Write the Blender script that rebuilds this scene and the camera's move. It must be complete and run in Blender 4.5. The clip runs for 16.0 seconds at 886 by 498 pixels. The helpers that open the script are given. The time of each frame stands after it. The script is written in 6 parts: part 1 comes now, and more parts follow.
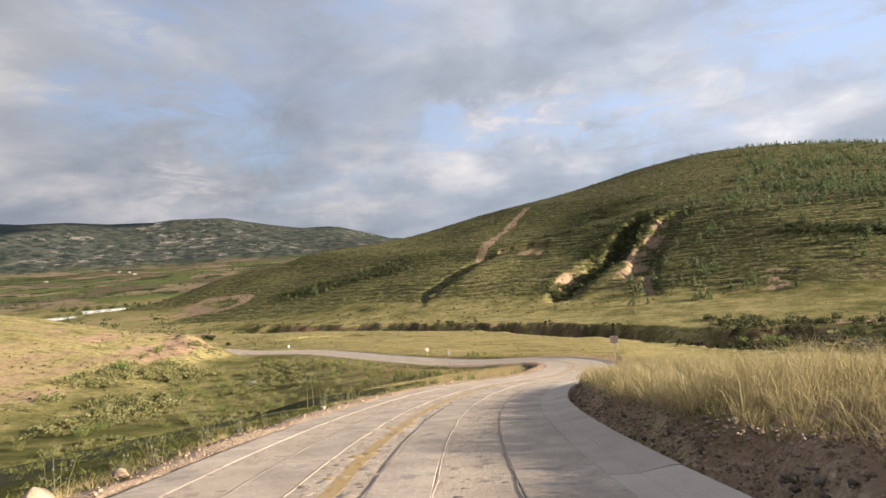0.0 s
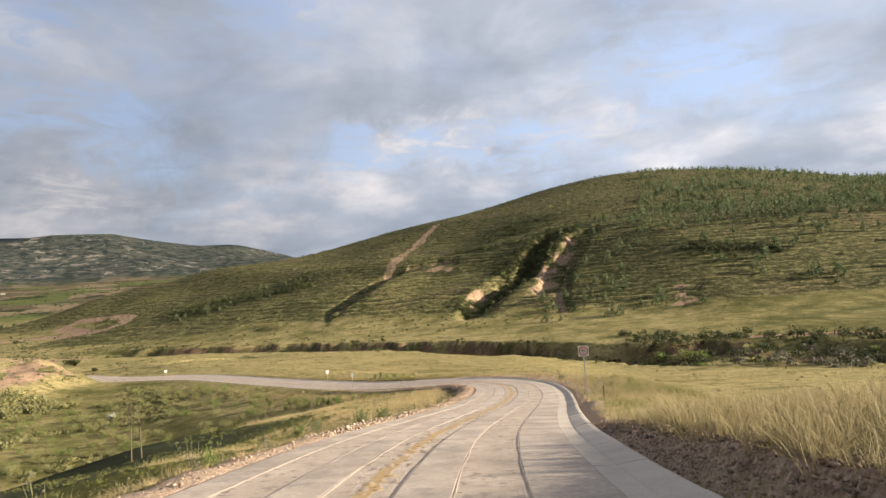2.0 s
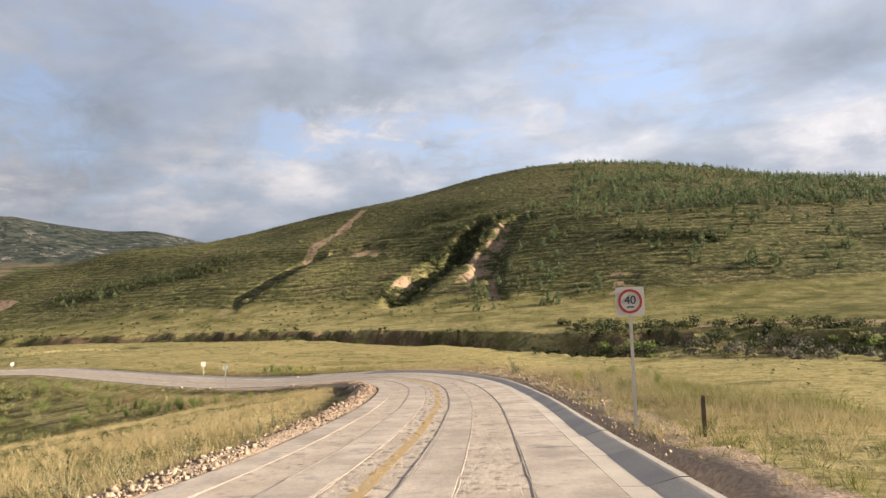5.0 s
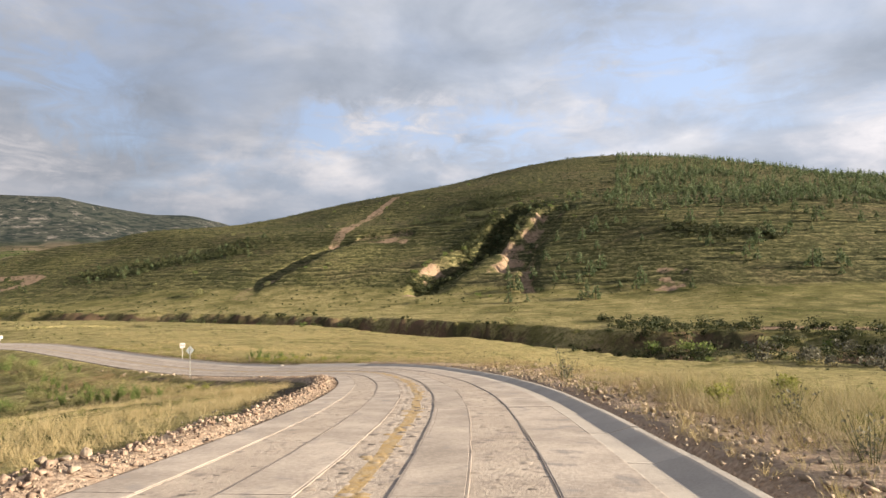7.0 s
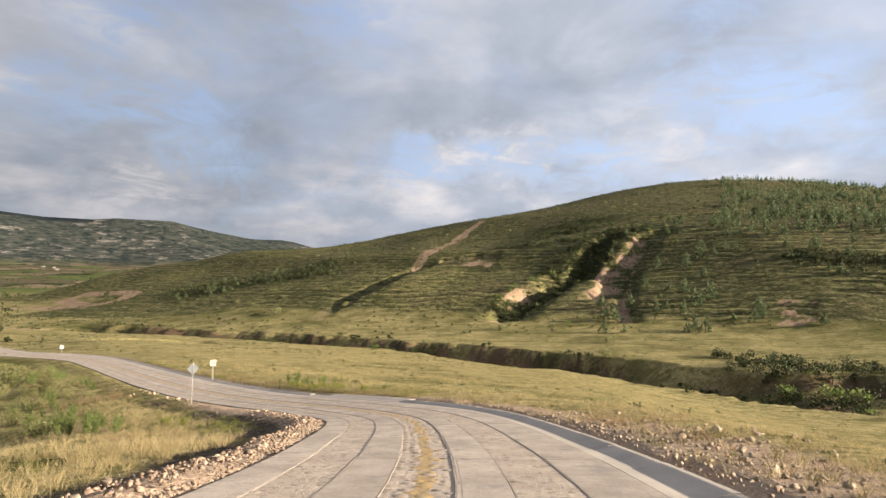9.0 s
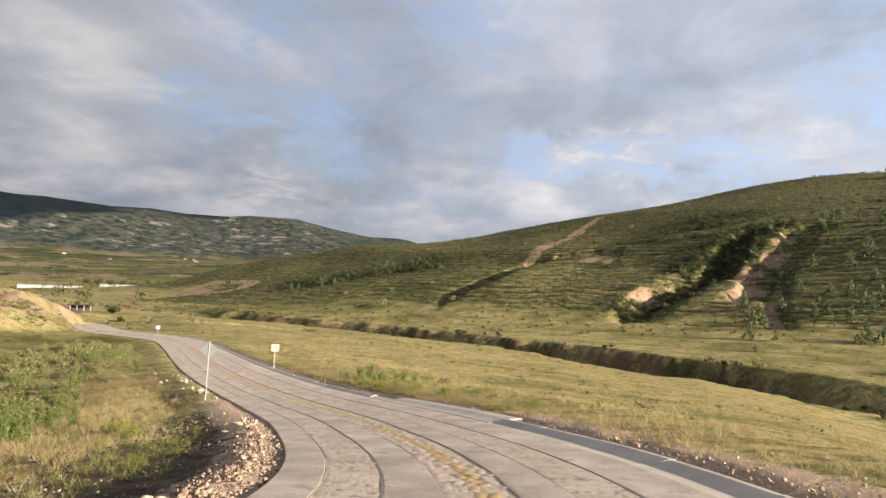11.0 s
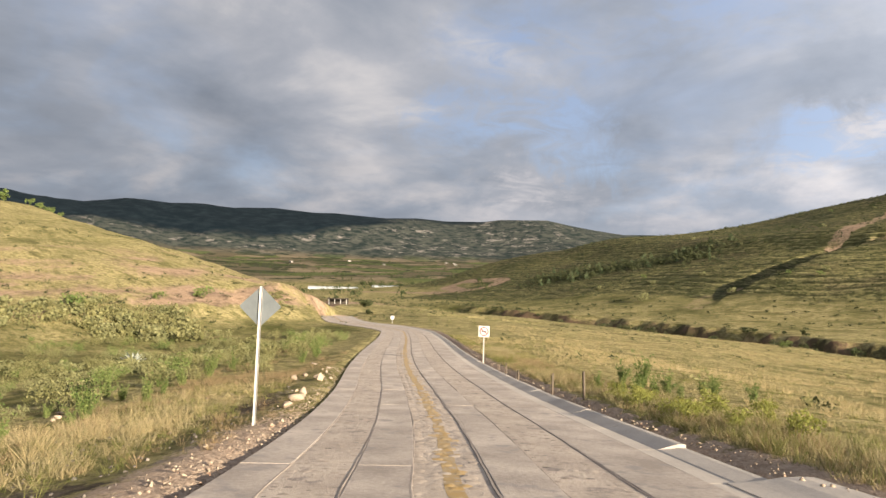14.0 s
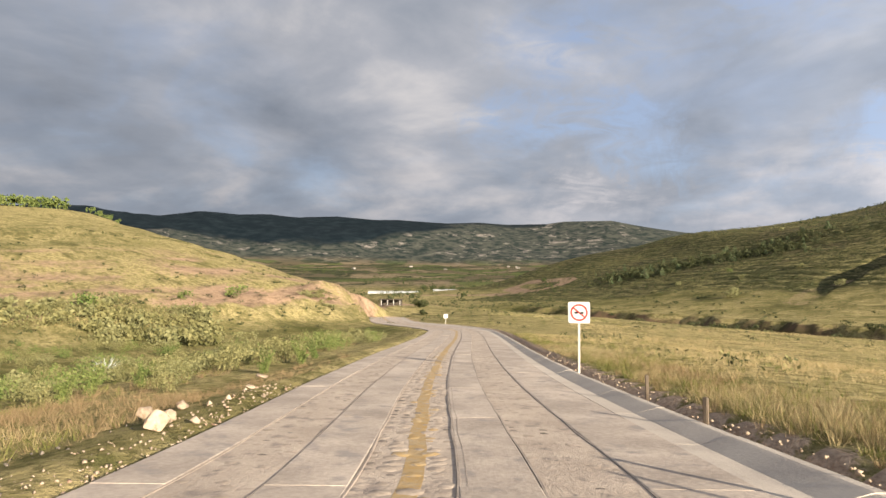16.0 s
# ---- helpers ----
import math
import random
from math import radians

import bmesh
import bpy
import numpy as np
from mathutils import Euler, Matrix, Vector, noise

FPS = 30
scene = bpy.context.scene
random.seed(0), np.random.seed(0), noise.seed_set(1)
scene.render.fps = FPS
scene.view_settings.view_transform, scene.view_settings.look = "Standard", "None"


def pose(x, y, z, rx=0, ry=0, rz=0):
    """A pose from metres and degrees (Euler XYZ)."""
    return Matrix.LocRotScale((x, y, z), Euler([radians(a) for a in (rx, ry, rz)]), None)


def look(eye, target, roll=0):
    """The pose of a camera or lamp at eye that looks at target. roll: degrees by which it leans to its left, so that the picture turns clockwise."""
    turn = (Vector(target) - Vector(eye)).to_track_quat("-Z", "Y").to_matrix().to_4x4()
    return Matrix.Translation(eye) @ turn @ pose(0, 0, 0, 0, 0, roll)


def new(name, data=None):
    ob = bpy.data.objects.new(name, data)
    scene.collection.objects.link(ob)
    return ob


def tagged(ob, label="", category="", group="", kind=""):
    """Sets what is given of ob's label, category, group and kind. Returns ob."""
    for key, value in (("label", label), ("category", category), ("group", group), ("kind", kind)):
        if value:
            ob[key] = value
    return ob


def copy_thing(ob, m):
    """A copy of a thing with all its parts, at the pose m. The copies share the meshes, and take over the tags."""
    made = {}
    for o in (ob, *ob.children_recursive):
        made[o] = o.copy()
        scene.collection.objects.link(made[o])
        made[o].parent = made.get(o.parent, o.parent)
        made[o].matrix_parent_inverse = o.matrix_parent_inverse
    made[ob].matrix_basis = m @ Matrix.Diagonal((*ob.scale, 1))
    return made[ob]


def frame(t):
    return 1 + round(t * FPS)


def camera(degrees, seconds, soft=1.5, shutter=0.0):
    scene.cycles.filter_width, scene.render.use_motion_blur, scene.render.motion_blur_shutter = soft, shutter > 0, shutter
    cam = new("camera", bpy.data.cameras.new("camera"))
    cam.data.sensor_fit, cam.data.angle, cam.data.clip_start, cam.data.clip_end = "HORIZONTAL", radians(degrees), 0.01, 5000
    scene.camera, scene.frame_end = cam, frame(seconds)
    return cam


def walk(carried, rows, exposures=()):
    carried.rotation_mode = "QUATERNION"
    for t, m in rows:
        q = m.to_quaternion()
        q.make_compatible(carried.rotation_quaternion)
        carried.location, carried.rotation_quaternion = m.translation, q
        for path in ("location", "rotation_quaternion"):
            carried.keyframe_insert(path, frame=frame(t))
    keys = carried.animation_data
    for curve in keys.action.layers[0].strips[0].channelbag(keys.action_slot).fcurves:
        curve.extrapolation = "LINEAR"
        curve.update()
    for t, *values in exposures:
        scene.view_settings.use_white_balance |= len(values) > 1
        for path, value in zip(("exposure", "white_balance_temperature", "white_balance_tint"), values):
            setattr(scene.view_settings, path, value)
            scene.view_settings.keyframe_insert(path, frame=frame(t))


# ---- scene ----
cam = camera(72.0, 16.0)
PATH = [
    (0, -0.00, 0.00, 1.50, 91.46, 4.14, 10.09),
    (0.5, -0.84, 3.84, 0.92, 91.31, 3.94, 8.85),
    (1, -1.47, 7.68, 0.33, 92.19, 3.33, 6.01),
    (1.5, -2.05, 11.56, -0.24, 91.95, 3.82, 2.72),
    (2, -2.40, 15.33, -0.84, 92.82, 3.92, 1.37),
    (2.5, -2.53, 19.06, -1.41, 93.30, 3.19, 0.00),
    (3, -2.47, 22.78, -1.98, 92.54, 3.12, -2.14),
    (3.5, -2.25, 26.52, -2.57, 91.61, 2.87, -3.57),
    (4, -1.86, 30.27, -3.18, 92.14, 3.08, -5.32),
    (6.5, 1.25, 49.15, -6.52, 91.31, 1.57, -3.37),
    (7, 1.65, 53.02, -7.04, 91.38, 0.89, -2.05),
    (7.5, 1.96, 57.02, -7.59, 92.29, 1.14, -0.74),
    (8, 2.18, 61.01, -8.14, 93.48, -0.08, 2.83),
    (8.5, 2.37, 64.91, -8.63, 92.73, -0.35, 4.19),
    (9, 2.36, 68.61, -9.08, 94.11, -0.71, 6.05),
    (11.5, -0.66, 87.13, -11.66, 93.39, -1.76, 20.53),
    (12, -1.58, 90.31, -12.14, 91.36, -1.16, 25.91),
    (12.5, -2.79, 93.54, -12.61, 90.71, -3.48, 32.87),
    (13, -4.35, 96.55, -13.09, 92.65, -1.71, 37.06),
    (13.5, -6.19, 99.59, -13.54, 92.59, -2.68, 39.53),
    (14, -8.29, 102.47, -14.01, 93.15, -1.63, 39.98),
    (14.5, -10.55, 105.38, -14.48, 92.30, 0.12, 43.03),
    (15, -12.97, 108.36, -14.94, 92.78, -1.52, 42.71),
    (15.5, -15.57, 111.54, -15.41, 94.75, -2.46, 44.52),
    (16, -18.10, 114.53, -15.88, 93.51, -0.52, 45.84),
]
walk(cam, [(t, pose(*p)) for t, *p in PATH])

# ---- sky and sun: low warm sun on the right, broken grey cloud ----
SUN_AZ, SUN_EL = (0.993, -0.12), radians(14.6)
world = bpy.data.worlds.new("cloudy_sky")
scene.world = world
world.use_nodes = True
wn, wl = world.node_tree.nodes, world.node_tree.links
wn.clear()


def wnode(kind, **values):
    n = wn.new(kind)
    for key, value in values.items():
        n.inputs[key].default_value = value
    return n


w_out = wn.new("ShaderNodeOutputWorld")
w_bg = wnode("ShaderNodeBackground", Strength=0.345)
w_sky = wn.new("ShaderNodeTexSky")
w_sky.sky_type, w_sky.sun_disc = "NISHITA", False
w_sky.sun_elevation, w_sky.sun_rotation = SUN_EL, math.atan2(SUN_AZ[0], SUN_AZ[1])
w_sky.air_density, w_sky.dust_density, w_sky.ozone_density = 1.0, 1.0, 2.0
w_dim = wn.new("ShaderNodeVectorMath")
w_dim.operation = "SCALE"
w_dim.inputs["Scale"].default_value = 0.16
wl.new(w_sky.outputs[0], w_dim.inputs[0])
# directions are laid out on a flat cloud deck
w_tc = wn.new("ShaderNodeTexCoord")
w_sep = wn.new("ShaderNodeSeparateXYZ")
wl.new(w_tc.outputs["Generated"], w_sep.inputs[0])


def wmath(op, a, b=None, clamp=False):
    n = wn.new("ShaderNodeMath")
    n.operation, n.use_clamp = op, clamp
    for k, v in enumerate((a, b)):
        if v is None:
            continue
        if isinstance(v, (int, float)):
            n.inputs[k].default_value = v
        else:
            wl.new(v, n.inputs[k])
    return n.outputs[0]


w_up = wmath("ADD", wmath("MAXIMUM", w_sep.outputs[2], 0.0), 0.24)
w_comb = wn.new("ShaderNodeCombineXYZ")
wl.new(wmath("DIVIDE", w_sep.outputs[0], w_up), w_comb.inputs[0])
wl.new(wmath("DIVIDE", w_sep.outputs[1], w_up), w_comb.inputs[1])
w_comb.inputs[2].default_value = 3.7


def wnoise(scale, detail, rough, dist=0.0, shift=(0, 0, 0), stretch=(1, 1, 1)):
    m = wn.new("ShaderNodeMapping")
    m.inputs["Location"].default_value, m.inputs["Scale"].default_value = shift, stretch
    wl.new(w_comb.outputs[0], m.inputs[0])
    n = wnode("ShaderNodeTexNoise", Scale=scale, Detail=detail, Roughness=rough, Distortion=dist)
    wl.new(m.outputs[0], n.inputs["Vector"])
    return n.outputs["Fac"]


def wramp(fac, stops):
    r = wn.new("ShaderNodeValToRGB")
    while len(r.color_ramp.elements) < len(stops):
        r.color_ramp.elements.new(0.5)
    for e, (p, c) in zip(r.color_ramp.elements, stops):
        e.position, e.color = p, (*c, 1)
    wl.new(fac, r.inputs[0])
    return r.outputs[0]


def wmix(fac, a, b):
    m = wn.new("ShaderNodeMix")
    m.data_type = "RGBA"
    for sock, v in ((m.inputs[0], fac), (m.inputs[6], a), (m.inputs[7], b)):
        if isinstance(v, (int, float)):
            sock.default_value = v
        elif isinstance(v, tuple):
            sock.default_value = (*v, 1)
        else:
            wl.new(v, sock)
    return m.outputs[2]


w_cover = wramp(wnoise(1.7, 7, 0.54, 0.4, (4.1, 1.3, 0)), [(0.30, (0.5, 0.5, 0.5)), (0.42, (0.88, 0.88, 0.88)), (0.52, (1, 1, 1))])
# where the cloud deck is torn open, and where sunlit heads stand: way, reach in degrees, strength
w_fray = wnode("ShaderNodeTexNoise", Scale=9.0, Detail=8.0, Roughness=0.66, Distortion=0.6)
wl.new(w_tc.outputs["Generated"], w_fray.inputs["Vector"])
w_tear = wn.new("ShaderNodeVectorMath")
w_tear.operation = "MULTIPLY_ADD"
wl.new(w_fray.outputs["Color"], w_tear.inputs[0])
w_tear.inputs[1].default_value = (0.26, 0.26, 0.16)
wl.new(w_tc.outputs["Generated"], w_tear.inputs[2])


def wspots(places):
    """Soft torn spots round some directions of the sky."""
    total = None
    for way, reach, amount in places:
        v = Vector(way).normalized() + Vector((0.13, 0.13, 0.08))
        d = wn.new("ShaderNodeVectorMath")
        d.operation = "SUBTRACT"
        wl.new(w_tear.outputs[0], d.inputs[0])
        d.inputs[1].default_value = v
        flat = wn.new("ShaderNodeVectorMath")
        flat.operation = "MULTIPLY"
        wl.new(d.outputs[0], flat.inputs[0])
        flat.inputs[1].default_value = (0.85, 0.85, 1.9)
        d = wn.new("ShaderNodeVectorMath")
        d.operation = "LENGTH"
        wl.new(flat.outputs[0], d.inputs[0])
        one = wmath("MULTIPLY", wmath("SUBTRACT", 1.0, wmath("DIVIDE", d.outputs["Value"], math.sin(radians(reach))), True), amount)
        total = one if total is None else wmath("ADD", total, one)
    return total


w_open = wspots([((-0.15, 0.968, 0.206), 6, 0.8), ((-0.06, 0.97, 0.218), 6, 0.8), ((0.11, 0.972, 0.208), 6, 0.9), ((-0.39, 0.851, 0.355), 5, 0.3), ((-0.50, 0.826, 0.262), 6, 0.9),
                 ((0.337, 0.895, 0.300), 9, 0.75), ((0.43, 0.87, 0.237), 7, 0.6), ((0.20, 0.95, 0.175), 5, 0.5), ((-0.25, 0.90, 0.42), 9, 0.6), ((0.30, 0.86, 0.42), 8, 0.45), ((-0.62, 0.74, 0.26), 5, 0.7), ((-0.52, 0.76, 0.38), 8, 0.6), ((-0.44, 0.87, 0.20), 5, 0.6)])
w_lit = wspots([((-0.504, 0.852, 0.148), 7, 0.45), ((-0.335, 0.933, 0.136), 6, 0.4), ((-0.20, 0.965, 0.16), 4, 0.4), ((0.03, 0.973, 0.245), 6, 0.24), ((-0.03, 0.972, 0.234), 6, 0.24), ((-0.09, 0.97, 0.222), 6, 0.22), ((-0.15, 0.97, 0.208), 6, 0.2), ((0.03, 0.98, 0.19), 3.2, 0.5),
                ((0.629, 0.762, 0.160), 7, 0.6), ((0.25, 0.94, 0.24), 8, 0.3), ((-0.56, 0.82, 0.15), 6, 0.35)])
# thin streaks of cloud drawn across the openings
w_flat = wn.new("ShaderNodeMapping")
w_flat.inputs["Scale"].default_value = (1.0, 1.0, 3.0)
wl.new(w_tc.outputs["Generated"], w_flat.inputs[0])
w_wisp = wnode("ShaderNodeTexNoise", Scale=11.0, Detail=8.0, Roughness=0.6, Distortion=0.8)
wl.new(w_flat.outputs[0], w_wisp.inputs["Vector"])
w_veil = wramp(w_wisp.outputs["Fac"], [(0.44, (1.0, 1.0, 1.0)), (0.62, (0.2, 0.2, 0.2))])
w_open = wmath("MULTIPLY", wmath("MULTIPLY", w_open, 1.7, True), w_veil)
w_lit = wmath("MULTIPLY", w_lit, wmath("SUBTRACT", 1.45, w_veil))
w_cover = wmath("SUBTRACT", w_cover, wmath("MULTIPLY", w_open, 0.95), True)
w_shade = wramp(wnoise(2.0, 7, 0.54, 0.3, (1.7, 6.2, 2)), [(0.28, (0.285, 0.32, 0.385)), (0.46, (0.40, 0.432, 0.50)), (0.60, (0.53, 0.545, 0.60)), (0.74, (0.78, 0.75, 0.755))])
# heaped cloud with sunlit heads standing over the ridges
w_heap = wn.new("ShaderNodeMapping")
w_heap.inputs["Scale"].default_value = (1.0, 1.0, 2.6)
wl.new(w_tc.outputs["Generated"], w_heap.inputs[0])
w_puff = wnode("ShaderNodeTexNoise", Scale=5.5, Detail=7.0, Roughness=0.55, Distortion=0.2)
wl.new(w_heap.outputs[0], w_puff.inputs["Vector"])
w_puffs = wramp(w_puff.outputs["Fac"], [(0.36, (0.28, 0.32, 0.39)), (0.50, (0.395, 0.43, 0.50)), (0.58, (0.55, 0.55, 0.59)), (0.70, (0.82, 0.765, 0.75))])
w_mid = wmath("SUBTRACT", 1.0, wmath("MULTIPLY", wmath("ABSOLUTE", wmath("SUBTRACT", w_sep.outputs[2], 0.13)), 8.0), True)
w_shade = wmix(wmath("MULTIPLY", w_mid, 0.85), w_shade, w_puffs)
# cloud closes up, bluer and darker, low over the far ridges
w_low = wmath("SUBTRACT", 1.0, wmath("MULTIPLY", w_sep.outputs[2], 6.5), True)
w_cover = wmix(wmath("MULTIPLY", wmath("SUBTRACT", 0.14, w_sep.outputs[2]), 12.0, True), w_cover, (1.0, 1.0, 1.0))
w_cloud = wmix(wmath("MULTIPLY", w_low, 0.45), w_shade, (0.30, 0.35, 0.44))
w_cloud = wmix(wmath("MULTIPLY", w_lit, 1.1, True), w_cloud, (0.80, 0.755, 0.765))
w_cover = wmath("ADD", w_cover, wmath("MULTIPLY", w_lit, 0.5), True)
w_clear = wmix(0.65, w_dim.outputs[0], (0.50, 0.585, 0.80))
# the side towards the sun is the brighter one
w_all = wn.new("ShaderNodeVectorMath")
w_all.operation = "SCALE"
wl.new(wmix(w_cover, w_clear, w_cloud), w_all.inputs[0])
# thinner, brighter cloud straight ahead of the first bend
w_ahead = wn.new("ShaderNodeVectorMath")
w_ahead.operation = "DOT_PRODUCT"
wl.new(w_tc.outputs["Generated"], w_ahead.inputs[0])
w_ahead.inputs[1].default_value = (0.16, 0.93, 0.33)
w_thin = wmath("MULTIPLY", wmath("SUBTRACT", w_ahead.outputs["Value"], 0.86), 7.0, True)
wl.new(wmath("ADD", wmath("ADD", wmath("MULTIPLY", w_sep.outputs[0], 0.30), 1.0), wmath("MULTIPLY", w_thin, 0.20)), w_all.inputs["Scale"])
wl.new(w_all.outputs[0], w_bg.inputs["Color"])
wl.new(w_bg.outputs[0], w_out.inputs[0])

sun = new("sun", bpy.data.lights.new("sun", "SUN"))
sun.data.energy, sun.data.angle, sun.data.color = 5.0, radians(0.9), (1.0, 0.862, 0.675)
sun.matrix_world = look((200 * SUN_AZ[0], 200 * SUN_AZ[1], 200 * math.tan(SUN_EL)), (0, 0, 0))
scene.view_settings.exposure = 1.655

# ---- materials ----
def material(name, rough=0.85):
    m = bpy.data.materials.new(name)
    m.use_nodes = True
    b = m.node_tree.nodes["Principled BSDF"]
    b.inputs["Roughness"].default_value = rough
    b.inputs["Specular IOR Level"].default_value = 0.25
    return m, m.node_tree.nodes, m.node_tree.links, b


class Nodes:
    """Short ways to chain nodes of one material."""

    def __init__(self, nodes, links):
        self.n, self.l = nodes, links

    def link(self, v, sock):
        if isinstance(v, (int, float)):
            sock.default_value = v
        elif isinstance(v, tuple):
            sock.default_value = (*v, 1) if len(v) == 3 and sock.type == "RGBA" else v
        else:
            self.l.new(v, sock)

    def where(self, local=False):
        if local:
            return self.n.new("ShaderNodeTexCoord").outputs["Object"]
        return self.n.new("ShaderNodeNewGeometry").outputs["Position"]

    def noise(self, at, scale, detail=4, rough=0.55, stretch=None, dist=0.0):
        if stretch:
            m = self.n.new("ShaderNodeMapping")
            m.inputs["Scale"].default_value = stretch
            self.l.new(at, m.inputs[0])
            at = m.outputs[0]
        t = self.n.new("ShaderNodeTexNoise")
        self.l.new(at, t.inputs["Vector"])
        t.inputs["Scale"].default_value, t.inputs["Detail"].default_value = scale, detail
        t.inputs["Roughness"].default_value, t.inputs["Distortion"].default_value = rough, dist
        return t.outputs["Fac"]

    def cells(self, at, scale, out="Distance", feature="F1"):
        t = self.n.new("ShaderNodeTexVoronoi")
        t.feature = feature
        self.l.new(at, t.inputs["Vector"])
        t.inputs["Scale"].default_value = scale
        return t.outputs[out]

    def steps(self, fac, lo, hi, a=0.0, b=1.0):
        t = self.n.new("ShaderNodeMapRange")
        t.clamp = True
        self.l.new(fac, t.inputs["Value"])
        for k, v in (("From Min", lo), ("From Max", hi), ("To Min", a), ("To Max", b)):
            t.inputs[k].default_value = v
        return t.outputs[0]

    def math(self, op, a, b=0.0):
        t = self.n.new("ShaderNodeMath")
        t.operation = op
        self.link(a, t.inputs[0])
        self.link(b, t.inputs[1])
        return t.outputs[0]

    def mix(self, fac, a, b):
        t = self.n.new("ShaderNodeMix")
        t.data_type = "RGBA"
        self.link(fac, t.inputs[0])
        self.link(a, t.inputs[6])
        self.link(b, t.inputs[7])
        return t.outputs[2]

    def attr(self, name):
        t = self.n.new("ShaderNodeAttribute")
        t.attribute_name = name
        return t.outputs["Fac"]

    def random(self):
        return self.n.new("ShaderNodeObjectInfo").outputs["Random"]

    def island(self):
        return self.n.new("ShaderNodeNewGeometry").outputs["Random Per Island"]

    def bump(self, height, strength, distance, bsdf):
        t = self.n.new("ShaderNodeBump")
        t.inputs["Strength"].default_value, t.inputs["Distance"].default_value = strength, distance
        self.l.new(height, t.inputs["Height"])
        self.l.new(t.outputs[0], bsdf.inputs["Normal"])


def dim(c, by=0.88):
    """A colour a little deeper."""
    return c and tuple(by * v for v in c)


def mottled(name, a, b, scale=3.0, fine=30.0, rough=0.85, bump=0.3, depth=0.02, local=False, vary=0.0, c=None):
    """A surface of two tones in broad patches and fine grain, with relief; vary: how much whole pieces differ."""
    a, b, c = dim(a), dim(b), dim(c)
    m, n, l, bsdf = material(name, rough)
    k = Nodes(n, l)
    at = k.where(local)
    broad, grain = k.noise(at, scale, 5), k.noise(at, fine, 6, 0.65)
    col = k.mix(k.steps(k.math("ADD", k.math("MULTIPLY", broad, 0.6), k.math("MULTIPLY", grain, 0.4)), 0.38, 0.62), a, b)
    if c:
        col = k.mix(k.steps(k.noise(at, scale * 2.7, 4), 0.56, 0.68), col, c)
    if vary:
        tone = k.math("ADD", k.math("MULTIPLY", k.math("ADD", k.random(), k.island()), vary), 1.0 - vary)
        t = n.new("ShaderNodeVectorMath")
        t.operation = "SCALE"
        l.new(col, t.inputs[0])
        l.new(tone, t.inputs["Scale"])
        col = t.outputs[0]
    l.new(col, bsdf.inputs["Base Color"])
    k.bump(grain, bump, depth, bsdf)
    return m


def foliage(name, a, b, through_light=0.25, local=True):
    """Leaves or blades: two greens from clump to clump and from piece to piece, letting some light through."""
    a, b = dim(a), dim(b)
    m, n, l, bsdf = material(name, 0.75)
    k = Nodes(n, l)
    col = k.mix(k.steps(k.math("ADD", k.math("MULTIPLY", k.island(), 0.55), k.math("MULTIPLY", k.noise(k.where(), 0.35, 3), 0.75)), 0.35, 0.95), a, b)
    l.new(col, bsdf.inputs["Base Color"])
    tr = n.new("ShaderNodeBsdfTranslucent")
    l.new(col, tr.inputs["Color"])
    mx = n.new("ShaderNodeMixShader")
    mx.inputs[0].default_value = through_light
    l.new(bsdf.outputs[0], mx.inputs[1])
    l.new(tr.outputs[0], mx.inputs[2])
    l.new(mx.outputs[0], n["Material Output"].inputs["Surface"])
    return m


M_CONCRETE = mottled("road_concrete", (0.315, 0.262, 0.219), (0.525, 0.442, 0.370), 0.9, 14, 0.85, 0.4, 0.025, c=(0.30, 0.262, 0.236), vary=0.13)
M_GROUT = mottled("stone_bed_mortar", (0.37, 0.302, 0.245), (0.52, 0.432, 0.353), 1.1, 20, 0.9, 0.6, 0.03, c=(0.27, 0.225, 0.195))
M_STONE = mottled("mortar_smeared_stone", (0.315, 0.254, 0.202), (0.46, 0.382, 0.312), 2, 16, 0.85, 0.4, 0.02, vary=0.22, c=(0.24, 0.205, 0.18))
M_ROCK = mottled("pale_rock", (0.30, 0.228, 0.165), (0.48, 0.385, 0.285), 2.5, 18, 0.9, 0.7, 0.03, vary=0.35, c=(0.27, 0.165, 0.11))
M_GUTTER = mottled("gutter_concrete", (0.40, 0.348, 0.30), (0.52, 0.455, 0.388), 0.9, 24, 0.85, 0.4, 0.015, vary=0.12)
M_ROCK_DARK = mottled("sooty_stone", (0.10, 0.085, 0.07), (0.22, 0.185, 0.15), 2.5, 18, 0.9, 0.7, 0.03, vary=0.3)
M_STONE_DARK = mottled("dark_worn_stone", (0.14, 0.115, 0.095), (0.25, 0.205, 0.17), 2, 16, 0.8, 0.4, 0.02, vary=0.3)
M_CLOD = mottled("reddish_clods", (0.24, 0.165, 0.12), (0.45, 0.335, 0.25), 3, 18, 0.95, 0.7, 0.03, vary=0.35)
M_JOINT = mottled("joint_mortar", (0.25, 0.206, 0.174), (0.38, 0.318, 0.27), 2, 30, 0.9, 0.5, 0.02)
M_YELLOW = mottled("worn_yellow_paint", (0.41, 0.262, 0.092), (0.40, 0.305, 0.185), 4, 18, 0.8, 0.5, 0.02, c=(0.38, 0.315, 0.25))


